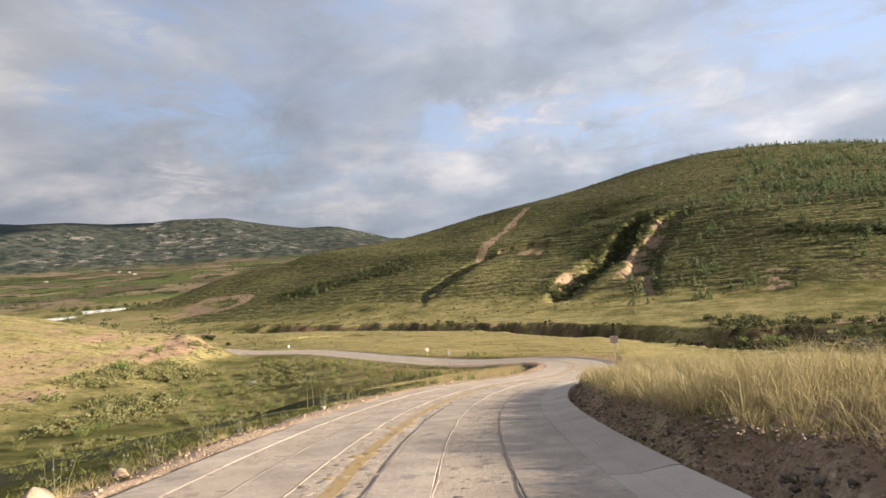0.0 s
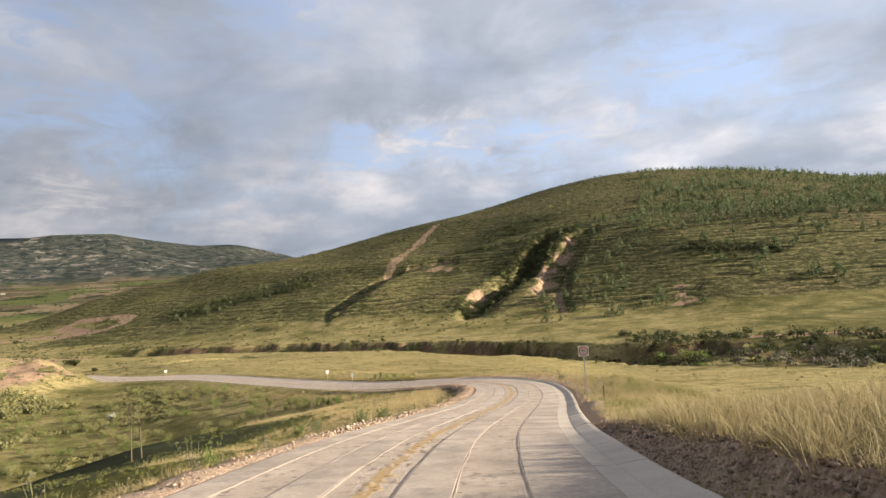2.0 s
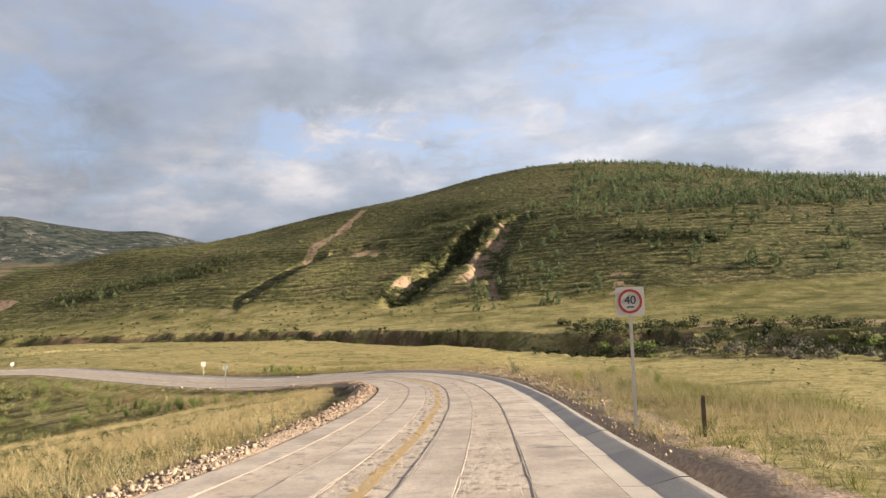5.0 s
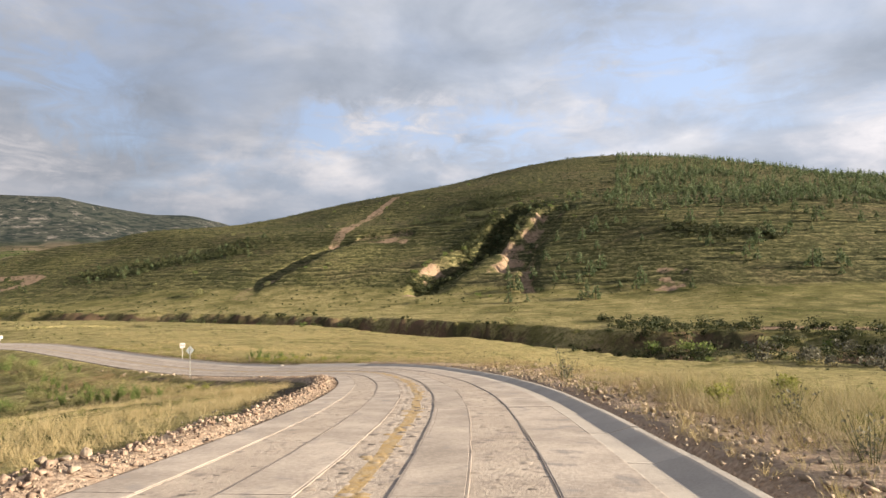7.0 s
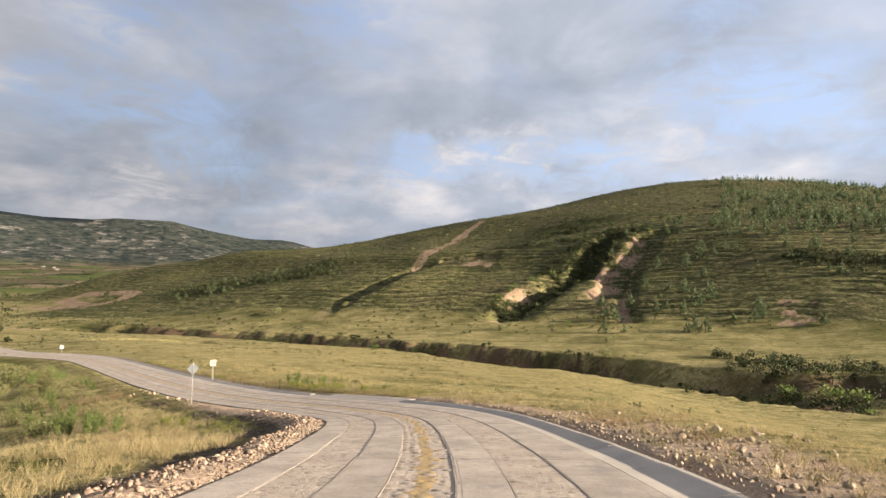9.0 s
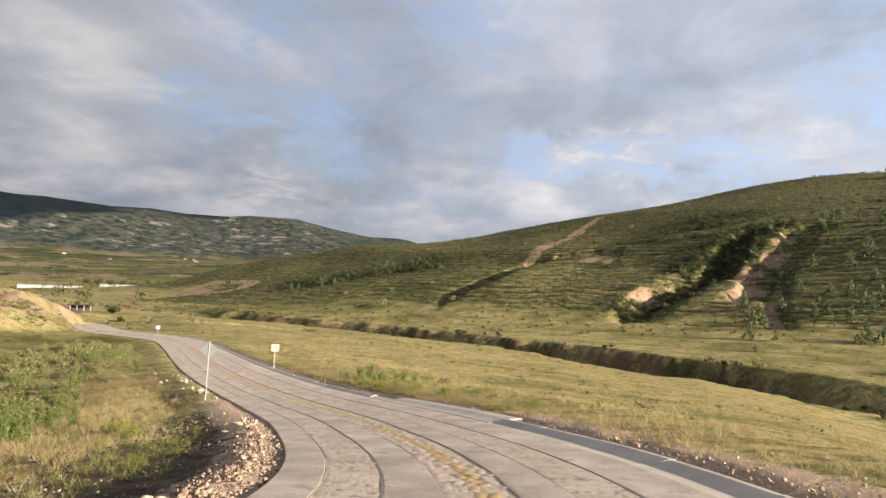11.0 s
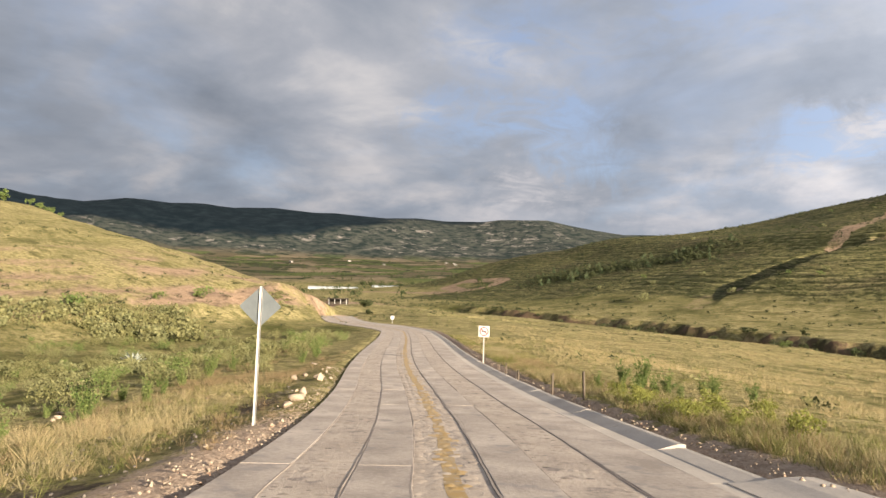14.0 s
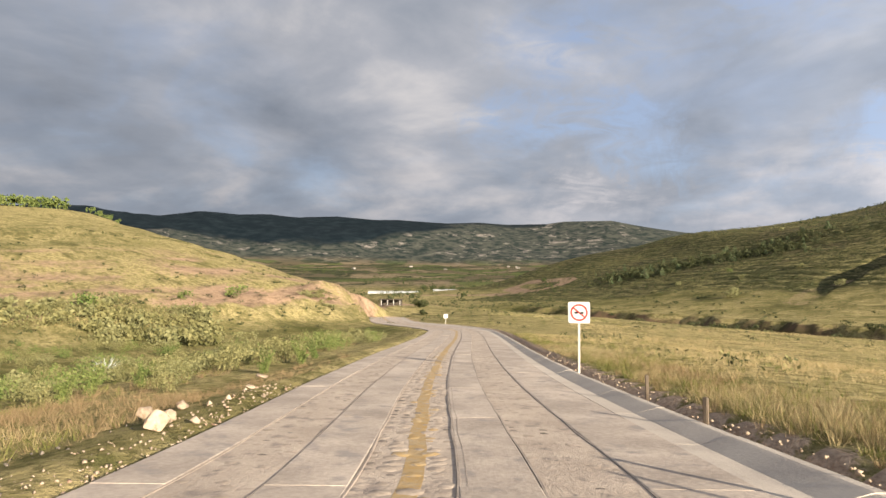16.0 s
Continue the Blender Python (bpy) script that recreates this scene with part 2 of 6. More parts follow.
def ground_material():
    m, n, l, bsdf = material("grassland", 1.0)
    bsdf.inputs["Specular IOR Level"].default_value = 0.04
    k = Nodes(n, l)
    at = k.where()
    big, mid, fine = k.noise(at, 0.012, 4), k.noise(at, 0.12, 5, 0.6), k.noise(at, 1.6, 6, 0.7)
    tuft, wisp = k.noise(at, 7.0, 5, 0.7), k.noise(at, 0.5, 5, 0.65, stretch=(1, 2.5, 1))
    dry = k.mix(k.steps(fine, 0.35, 0.65), (0.30, 0.245, 0.105), (0.46, 0.38, 0.195))
    dry = k.mix(k.steps(wisp, 0.50, 0.64), dry, (0.173, 0.162, 0.061))
    green = k.mix(k.steps(tuft, 0.35, 0.65), (0.042, 0.050, 0.014), (0.098, 0.102, 0.033))
    lush_shade = k.math("ADD", k.attr("lush_shade"), k.math("MULTIPLY", k.math("SUBTRACT", k.math("ADD", k.math("MULTIPLY", mid, 0.6), k.math("MULTIPLY", big, 0.5)), 0.55), 2.2))
    grass = k.mix(k.steps(lush_shade, 0.25, 0.75), dry, green)
    clump = k.noise(at, 0.9, 7, 0.75, stretch=(1, 1.6, 1))
    grass = k.mix(k.math("MULTIPLY", k.steps(clump, 0.54, 0.61), 0.6), grass, (0.054, 0.052, 0.019))
    streak = k.noise(at, 0.07, 6, 0.7, stretch=(0.6, 2.2, 1))
    grass = k.mix(k.math("MULTIPLY", k.steps(streak, 0.54, 0.66), 0.6), grass, (0.238, 0.209, 0.086))
    thread = k.noise(at, 0.16, 7, 0.72, stretch=(0.3, 1.5, 1))
    grass = k.mix(k.math("MULTIPLY", k.steps(thread, 0.55, 0.61), 0.7), grass, (0.085, 0.082, 0.028))
    speck = k.noise(at, 3.2, 8, 0.8)
    grass = k.mix(k.math("MULTIPLY", k.steps(speck, 0.51, 0.58), 0.75), grass, (0.085, 0.078, 0.028))
    hummock = k.noise(at, 0.38, 6, 0.75, stretch=(0.6, 1.3, 1))
    grass = k.mix(k.math("MULTIPLY", k.steps(hummock, 0.53, 0.59), 0.55), grass, (0.11, 0.10, 0.036))
    # terraced hillside: short grass with dark overgrown risers along the contours
    sep = n.new("ShaderNodeSeparateXYZ")
    l.new(at, sep.inputs[0])
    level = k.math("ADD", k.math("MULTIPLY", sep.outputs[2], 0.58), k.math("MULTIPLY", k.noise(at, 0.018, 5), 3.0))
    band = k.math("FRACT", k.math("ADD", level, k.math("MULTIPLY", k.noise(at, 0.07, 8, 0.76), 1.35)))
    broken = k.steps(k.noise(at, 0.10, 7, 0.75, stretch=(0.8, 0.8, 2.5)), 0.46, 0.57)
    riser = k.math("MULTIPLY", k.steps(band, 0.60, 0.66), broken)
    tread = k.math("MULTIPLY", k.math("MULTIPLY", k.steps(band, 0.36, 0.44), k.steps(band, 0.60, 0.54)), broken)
    slope_grass = k.mix(k.steps(wisp, 0.38, 0.62), (0.085, 0.083, 0.034), (0.160, 0.145, 0.067))
    # grass of the west flank painted paler in place of sunlight on it
    west = k.steps(k.math("ADD", sep.outputs[0], k.math("MULTIPLY", k.math("SUBTRACT", k.noise(at, 0.02, 4), 0.5), 160.0)), 60.0, -50.0)
    slope_grass = k.mix(k.math("MULTIPLY", west, 0.8), slope_grass, k.mix(k.steps(wisp, 0.38, 0.62), (0.155, 0.142, 0.054), (0.25, 0.217, 0.092)))
    slope_grass = k.mix(k.steps(k.noise(at, 0.03, 5), 0.50, 0.62), slope_grass, (0.135, 0.108, 0.058))
    slope_grass = k.mix(k.math("MULTIPLY", k.steps(k.noise(at, 0.022, 6, 0.7, stretch=(0.8, 0.8, 3.0)), 0.50, 0.60), 0.75), slope_grass, (0.045, 0.052, 0.022))
    slope_grass = k.mix(k.math("MULTIPLY", k.steps(fine, 0.50, 0.58), 0.75), slope_grass, (0.050, 0.052, 0.022))
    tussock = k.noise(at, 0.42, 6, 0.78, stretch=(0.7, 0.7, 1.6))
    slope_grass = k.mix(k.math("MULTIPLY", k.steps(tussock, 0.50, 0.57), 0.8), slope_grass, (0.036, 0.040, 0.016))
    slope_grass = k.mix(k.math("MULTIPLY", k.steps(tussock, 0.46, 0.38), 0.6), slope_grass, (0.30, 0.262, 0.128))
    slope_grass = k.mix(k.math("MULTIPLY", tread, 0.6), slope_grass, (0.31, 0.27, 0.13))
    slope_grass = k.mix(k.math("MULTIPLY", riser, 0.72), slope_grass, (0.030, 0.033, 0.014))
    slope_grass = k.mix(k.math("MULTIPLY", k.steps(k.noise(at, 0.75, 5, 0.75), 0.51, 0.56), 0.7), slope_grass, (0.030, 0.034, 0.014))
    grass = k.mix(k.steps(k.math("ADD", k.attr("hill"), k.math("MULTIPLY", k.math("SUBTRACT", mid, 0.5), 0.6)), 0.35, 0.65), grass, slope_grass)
    # ploughed and fallow fields of the far valley, their colours darkened for cloud shadow
    plots = k.cells(at, 0.011, "Color")
    tone = n.new("ShaderNodeSeparateColor")
    l.new(plots, tone.inputs[0])
    field = k.mix(k.steps(tone.outputs[0], 0.35, 0.38), (0.034, 0.041, 0.021), (0.105, 0.083, 0.056))
    field = k.mix(k.steps(tone.outputs[1], 0.60, 0.63), field, (0.205, 0.155, 0.105))
    field = k.mix(k.steps(tone.outputs[2], 0.74, 0.77), field, (0.085, 0.105, 0.034))
    field = k.mix(k.math("MULTIPLY", k.steps(mid, 0.35, 0.65), 0.55), field, (0.09, 0.085, 0.042))
    field = k.mix(k.steps(k.noise(at, 0.02, 6, 0.7, stretch=(1, 1, 1)), 0.55, 0.58), field, (0.022, 0.030, 0.013))
    grass = k.mix(k.steps(k.attr("fields"), 0.3, 0.8), grass, field)
    soil = k.mix(k.steps(fine, 0.3, 0.7), (0.255, 0.168, 0.108), (0.41, 0.292, 0.200))
    soil = k.mix(k.math("MULTIPLY", k.steps(k.noise(at, 0.32, 8, 0.8, stretch=(1, 1, 0.5)), 0.48, 0.60), 0.75), soil, (0.095, 0.068, 0.046))
    bare = k.math("ADD", k.attr("soil"), k.math("MULTIPLY", k.math("SUBTRACT", fine, 0.5), 0.9))
    col = k.mix(k.steps(bare, 0.4, 0.62), grass, soil)
    col = k.mix(k.steps(k.math("ADD", k.attr("gully"), k.math("MULTIPLY", k.math("SUBTRACT", fine, 0.5), 0.8)), 0.35, 0.6), col, k.mix(k.steps(mid, 0.4, 0.6), (0.150, 0.098, 0.064), (0.062, 0.056, 0.028)))
    rubble = k.mix(k.steps(k.noise(at, 14, 4), 0.35, 0.7), (0.31, 0.222, 0.16), (0.52, 0.40, 0.30))
    col = k.mix(k.steps(k.math("ADD", k.attr("gravel"), k.math("MULTIPLY", k.math("SUBTRACT", tuft, 0.5), 1.0)), 0.4, 0.6), col, rubble)
    col = k.mix(k.steps(k.math("ADD", k.attr("black"), k.math("MULTIPLY", k.math("SUBTRACT", tuft, 0.5), 1.4)), 0.4, 0.6), col, k.mix(k.steps(fine, 0.42, 0.58), (0.068, 0.053, 0.041), (0.155, 0.120, 0.084)))
    # far woods toned dark and bluish, with haze and cloud shade in the colour
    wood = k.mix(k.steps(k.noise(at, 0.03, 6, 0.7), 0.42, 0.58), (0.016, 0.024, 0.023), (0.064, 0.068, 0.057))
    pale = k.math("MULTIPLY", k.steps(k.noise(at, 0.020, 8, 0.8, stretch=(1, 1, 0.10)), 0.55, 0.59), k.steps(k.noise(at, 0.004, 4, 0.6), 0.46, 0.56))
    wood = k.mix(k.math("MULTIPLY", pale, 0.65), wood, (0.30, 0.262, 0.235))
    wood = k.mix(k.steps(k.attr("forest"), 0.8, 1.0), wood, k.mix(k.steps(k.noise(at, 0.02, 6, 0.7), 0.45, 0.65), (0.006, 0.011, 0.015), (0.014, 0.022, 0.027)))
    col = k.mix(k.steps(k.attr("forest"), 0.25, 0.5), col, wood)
    deep = n.new("ShaderNodeVectorMath")
    deep.operation = "SCALE"
    deep.inputs["Scale"].default_value = 0.94
    l.new(col, deep.inputs[0])
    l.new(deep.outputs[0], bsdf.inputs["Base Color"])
    k.bump(k.math("ADD", k.math("MULTIPLY", fine, 0.7), k.math("MULTIPLY", tuft, 0.5)), 0.9, 0.25, bsdf)
    return m


M_GROUND = ground_material()

# ---- shape of the land ----
ROAD = [(4.4, -23.6, 3.44), (2.0, -13.2, 1.91), (-0.3, -2.7, 0.37), (-2.4, 7.8, -1.20), (-3.4, 18.4, -2.82), (-3.0, 29.1, -4.49), (-1.6, 39.7, -6.32), (0.1, 50.3, -8.11), (1.5, 60.9, -9.61), (2.0, 71.6, -11.00), (1.1, 82.3, -12.46), (-1.3, 92.7, -13.92), (-6.8, 101.8, -15.33), (-13.7, 110.0, -16.63), (-21.1, 117.7, -17.62), (-28.8, 125.2, -18.24), (-36.3, 132.9, -18.77), (-43.6, 140.7, -19.30), (-50.9, 148.5, -19.81), (-58.4, 156.2, -20.29), (-66.1, 163.6, -20.75), (-75.1, 169.2, -21.11), (-85.3, 173.6, -21.45), (-95.2, 178.6, -21.82), (-106.0, 186.0, -22.10), (-118.0, 195.0, -22.36)]
STREAM = [(420, 40), (134, 122), (86, 152), (55, 168), (25, 186), (8, 200), (-8, 213), (-30, 229), (-77, 250), (-110, 260), (-170, 283), (-300, 345), (-520, 430), (-1200, 700)]


def spline(points, step):
    """A smooth line through points, resampled at even steps."""
    p = np.array(points, float)
    p = np.vstack([2 * p[0] - p[1], p, 2 * p[-1] - p[-2]])
    out = []
    for a, b, c, d in zip(p, p[1:], p[2:], p[3:]):
        u = np.linspace(0, 1, 24, endpoint=False)[:, None]
        out.append(0.5 * (2 * b + (c - a) * u + (2 * a - 5 * b + 4 * c - d) * u ** 2 + (3 * b - a - 3 * c + d) * u ** 3))
    out = np.vstack(out + [p[-2:-1]])
    run = np.r_[0, np.cumsum(np.linalg.norm(np.diff(out[:, :2], axis=0), axis=1))]
    at = np.arange(0, run[-1], step)
    return np.stack([np.interp(at, run, out[:, k]) for k in range(p.shape[1])], -1)


ROAD_LINE = spline(ROAD, 0.5)
ROAD_DIR = np.gradient(ROAD_LINE[:, :2], axis=0)
ROAD_DIR /= np.linalg.norm(ROAD_DIR, axis=1)[:, None]
ROAD_S = np.arange(len(ROAD_LINE)) * 0.5 - 24.0
STREAM_LINE = spline(STREAM, 4.0)
STREAM_DIR = np.gradient(STREAM_LINE[:, :2], axis=0)
STREAM_DIR /= np.linalg.norm(STREAM_DIR, axis=1)[:, None]


def beside(x, y, line, way):
    """Index of the nearest place on a line, and the distance to its right."""
    x, y = np.atleast_1d(np.asarray(x, float)), np.atleast_1d(np.asarray(y, float))
    near = np.empty(len(x), int)
    for k in range(0, len(x), 20000):
        d = (x[k:k + 20000, None] - line[None, :, 0]) ** 2 + (y[k:k + 20000, None] - line[None, :, 1]) ** 2
        near[k:k + 20000] = d.argmin(1)
    dx, dy = x - line[near, 0], y - line[near, 1]
    side = way[near, 1] * dx - way[near, 0] * dy
    return near, np.sign(side) * np.hypot(dx, dy)


def lattice(ix, iy, seed):
    h = (ix.astype(np.int64) * 374761393 + iy.astype(np.int64) * 668265263 + seed * 974711) & 0x7FFFFFFF
    h = ((h ^ (h >> 13)) * 1274126177) & 0x7FFFFFFF
    return ((h ^ (h >> 16)) & 0xFFFF) / 65535.0


def value(x, y, seed=0):
    ix, iy = np.floor(x), np.floor(y)
    u, v = x - ix, y - iy
    u, v = u * u * (3 - 2 * u), v * v * (3 - 2 * v)
    a, b = lattice(ix, iy, seed), lattice(ix + 1, iy, seed)
    c, d = lattice(ix, iy + 1, seed), lattice(ix + 1, iy + 1, seed)
    return (a + (b - a) * u) * (1 - v) + (c + (d - c) * u) * v - 0.5


def rough_land(x, y, size, octaves=4, seed=0):
    """Fractal noise of about -0.5 to 0.5; size: metres of its largest forms."""
    t, amp = 0.0, 1.0
    for k in range(octaves):
        t = t + amp * value(x / size + 17.3 * k, y / size - 9.1 * k, seed + k)
        size, amp = size / 2.03, amp * 0.5
    return t / 1.4


def ease(v, lo, hi):
    t = np.clip((v - lo) / (hi - lo), 0, 1)
    return t * t * (3 - 2 * t)


def smax(a, b, k):
    h = np.clip(0.5 + 0.5 * (a - b) / k, 0, 1)
    return b + (a - b) * h + k * h * (1 - h)


def along(x, y, points, width):
    """Nearness, 0 to 1, to a broken line, and the way along it, 0 to 1."""
    p = np.array(points, float)
    best, run = np.full(np.shape(x), 1e9), np.zeros(np.shape(x))
    for k, (a, b) in enumerate(zip(p, p[1:])):
        d = b - a
        u = np.clip(((x - a[0]) * d[0] + (y - a[1]) * d[1]) / (d @ d), 0, 1)
        r = np.hypot(x - a[0] - u * d[0], y - a[1] - u * d[1])
        run = np.where(r < best, (k + u) / (len(p) - 1), run)
        best = np.minimum(best, r)
    return np.clip(1 - best / width, 0, 1), run


CREST_AZ = [-180, -90, -40, 0, 12, 20, 30, 45, 60, 80, 110, 150, 180]
CREST_UP = [1.5, 2.0, 2.5, 2.0, 2.6, 4.4, 5.6, 6.2, 6.1, 6.0, 5.0, 3.0, 1.5]
HILL_R = np.array([0, 40, 80, 130, 190, 260, 340, 430.0])
HILL_Z = np.array([91.0, 87.0, 77.7, 62.1, 48.3, 25.5, 10.2, -12.7])
RAVINE = [(-1, 272), (6, 296), (15, 308), (25, 325), (38, 347), (50, 362), (68, 392)]
SIDE_RAVINE = [(29, 286), (42, 319), (51, 335), (64, 352), (78, 372)]
CUT = [(-67, 280), (-64, 299), (-58, 314), (-50, 330), (-42, 352), (-32, 370)]
PATH_UP = [(-41, 366), (-38, 400), (-32, 450), (-24, 490), (-18, 520)]
BRANCH = [(-32, 370), (-15, 369), (0, 365)]
DITCH = [(-98, 206), (-90, 216), (-80, 220), (-68, 212)]
SLIT = [(38, 264), (44, 300)]
TRACK = [(-340, 392), (-300, 396), (-265, 394), (-240, 378), (-218, 376), (-211, 388), (-214, 404), (-222, 412), (-242, 420), (-264, 430), (-269, 418), (-250, 400), (-225, 380)]
STRIP = [(76, 186), (97, 180), (115, 171), (150, 154)]
SCAR = [(84, 249), (92, 262), (101, 275)]


def trench(x, y, points, left, right, seed, wild=1.0):
    """Depth share, 0 to 1, across a gully along a line, its signed offset (right is positive) and the way along it."""
    wx, wy = x + 5 * wild * rough_land(x, y, 14 * wild, 5, seed), y + 5 * wild * rough_land(x, y, 12 * wild, 5, seed + 3)
    near, run = along(wx, wy, points, 60)
    p = np.array(points, float)
    u = np.clip(run, 0, 1) * (len(p) - 1)
    k = np.clip(np.floor(u).astype(int), 0, len(p) - 2)
    d = p[k + 1] - p[k]
    side = (wx - p[k, 0]) * d[..., 1] - (wy - p[k, 1]) * d[..., 0]
    off = np.sign(side) * (1 - near) * 60
    share = 1 - np.clip(np.abs(off) / np.where(off > 0, right, left), 0, 1)
    return share * ease(run, 0.0, 0.06) * (1 - ease(run, 0.9, 1.0)), off, run


def land(x, y):
    """Height of the ground and the shares of its covers at x, y."""
    x, y = np.asarray(x, float), np.asarray(y, float)
    r = np.hypot(x + 15, y - 100)
    # stream valley and the meadow down to it
    _, ds = beside(x, y, STREAM_LINE, STREAM_DIR)
    ds = ds + 9 * rough_land(x, y, 40, 3, 5) + 5 * rough_land(x, y, 11, 3, 6)
    d_road_side = np.clip(-ds, 0, 400)
    meadow = -24 + 0.06 * d_road_side + 0.00033 * np.minimum(d_road_side, 230) ** 2 + np.clip(d_road_side - 230, 0, 1e9) * 0.05
    meadow = meadow - 2.2 * ease(-x, 0, 60) * ease(d_road_side, 20, 90) - 2.0 * ease(x, 10, 36) * ease(d_road_side, 0, 12) * (1 - ease(d_road_side, 70, 130))
    beyond = -23.2 + (0.035 - 0.022 * ease(-x, 110, 260)) * np.clip(ds, 0, 400) + np.clip(ds - 400, 0, 1e9) * 0.01
    z = np.where(ds < 0, meadow, beyond)
    # the big hill
    dx, dy = x - 180.8, y - 623
    hr = np.hypot(np.where(dx > 0, dx * 0.54, dx * 0.80), np.where(dy > 0, dy * 1.2, dy * 1.18))
    slope = np.gradient(HILL_Z, HILL_R)
    slope[0] = 0
    seg = np.clip(np.searchsorted(HILL_R, hr) - 1, 0, 6)
    wide = HILL_R[seg + 1] - HILL_R[seg]
    u = np.clip((hr - HILL_R[seg]) / wide, 0, 1)
    hill = (2 * u ** 3 - 3 * u ** 2 + 1) * HILL_Z[seg] + (u ** 3 - 2 * u ** 2 + u) * wide * slope[seg] + (3 * u ** 2 - 2 * u ** 3) * HILL_Z[seg + 1] + (u ** 3 - u ** 2) * wide * slope[seg + 1]
    hill = hill + np.clip(hr - 430, 0, 1e9) * slope[-1]
    hill = hill + 9.85 * np.exp(-((hr - 300) / 90) ** 2) * ease(x, -20, 120)
    hill = hill + 5.0 * rough_land(x, y, 140, 3, 9) * ease(hr, 30, 200)
    hill = hill - 5 * ease(hr, 325, 362) * (1 - ease(x, 60, 110))
    on_hill = ease(hill - z, -2, 6)
    z = smax(hill, z, 5.0)
    mound = np.exp(-((x + 272) / 95) ** 2 - ((y - 512) / 72) ** 2)
    z = z + 15 * mound
    on_hill = np.maximum(on_hill, ease(mound, 0.12, 0.4))
    # terraces along the contours
    stair = z + 1.2 * rough_land(x, y, 60, 3, 21)
    saw = (stair / 3.2) % 1.0
    z = z + on_hill * ease(r, 160, 230) * 0.32 * (ease(saw, 0.0, 0.75) - ease(saw, 0.75, 1.0) - 0.4) * ease(rough_land(x, y, 90, 2, 33), -0.3, 0.1)
    apron = ease(np.exp(-((x + 140) / 110) ** 2 - ((y - 375) / 62) ** 2) + 0.3 * rough_land(x, y, 30, 3, 34), 0.3, 0.55)
    # far valley floor and ridges all round
    far = np.clip(r - 560, 0, 1800) * 0.050
    azd = np.degrees(np.arctan2(-(x + 15), y - 100))
    up = np.interp(azd, CREST_AZ, CREST_UP)
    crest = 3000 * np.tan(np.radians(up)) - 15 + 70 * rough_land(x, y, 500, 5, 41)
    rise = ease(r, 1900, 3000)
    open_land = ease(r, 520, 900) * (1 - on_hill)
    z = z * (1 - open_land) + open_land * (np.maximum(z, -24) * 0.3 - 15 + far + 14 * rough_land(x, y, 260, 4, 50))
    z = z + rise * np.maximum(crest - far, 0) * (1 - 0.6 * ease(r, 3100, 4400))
    z = z + rise * (1 - rise) * 120 * rough_land(x, y, 220, 5, 61)
    # the grassy hill on the left with its bare scarp
    foot = -89 - 0.9 * np.clip(y - 178, 0, 60) + 7 * rough_land(x, y, 30, 2, 71)
    rise_in = np.clip(foot - x, 0, 400)
    lh = -23.5 + 0.160 * np.minimum(rise_in, 220) + 2.6 * ease(rise_in, 6, 24) * (0.2 + 0.8 * ease(y, 112, 160)) + 2.5 * rough_land(x, y, 45, 3, 75)
    lh = lh * ease(248 - y, 0, 60) + (1 - ease(248 - y, 0, 60)) * -40
    lh = np.where(y < 60, lh - 0.0016 * (60 - y) ** 2, lh)
    is_left = (ds < 0) & (x < -20)
    lh = lh + 3.4 * ease(rise_in, 6, 14) * (1 - ease(rise_in, 30, 42)) * ease(y, 128, 165) * rough_land(x, y, 9, 4, 76)
    left_hill = np.where(is_left, lh, -60.0)
    scarp = ease(rise_in, 14, 19) * (1 - ease(rise_in, 28, 40)) * ease(y, 128, 165) * is_left
    # hollow on the left of the road
    kr, off = beside(x, y, ROAD_LINE, ROAD_DIR)
    s, zr = ROAD_S[kr], ROAD_LINE[kr, 2]
    floor = -24.3 + 0.05 * np.clip(136 - y, 0, 200)
    steep = 0.16 + 0.09 * (1 - ease(s, 92, 126)) + 0.10 * ease(s, 118, 140)
    lo = -off - 5.0
    bench = 10.5 * ease(s, 42, 62) * (1 - ease(s, 104, 124)) + 3.0 * ease(s, 104, 124) * (1 - ease(s, 160, 180))
    drop = zr - 0.35 - np.clip(lo, 0, bench) * 0.05 - np.clip(lo - bench, 0, 14) * np.minimum(steep, 0.14) - np.clip(lo - bench - 14, 0, 300) * steep
    hollow = smax(drop, floor + 1.2 * rough_land(x, y, 25, 3, 81), 1.6)
    hollow = smax(hollow, left_hill, 2.5)
    w_h = ease(-off, 3.5, 6.0) * ease(-ds, 6, 30) * (1 - ease(r, 330, 420)) * ease(y, -220, -120)
    z = np.where(off < 0, z * (1 - w_h) + w_h * hollow, z)
    z = z + 0.5 * rough_land(x, y, 18, 4, 91) * ease(np.abs(off), 7, 25) * (1 - on_hill)
    # stream gully with an undercut far bank
    far_edge = 10 + 4 * ease(x, 50, 80) + 4 * rough_land(x, y, 7, 3, 104)
    gw = ease(ds, -7, -3) * (1 - ease(ds, far_edge, far_edge + 2.6)) * (1 - ease(r, 420, 520))
    gap = ease(rough_land(x, y, 45, 2, 8), -0.36 - 0.10 * ease(-x, 30, 90), -0.10 - 0.10 * ease(-x, 30, 90)) * (1 - ease(-x, 135, 175))
    gw = gw * (0.12 + 0.88 * gap) * (1 - 0.45 * ease(x, 36, 60))
    z = z - gw * (3.6 + 1.9 * ease(x, -60, 10) + 2.5 * rough_land(x, y, 14, 4, 101) * ease(x, 20, 60))
    # erosion on the hill
    ra, ro, ru = trench(x, y, RAVINE, 7.5, 14, 111, 2.1)
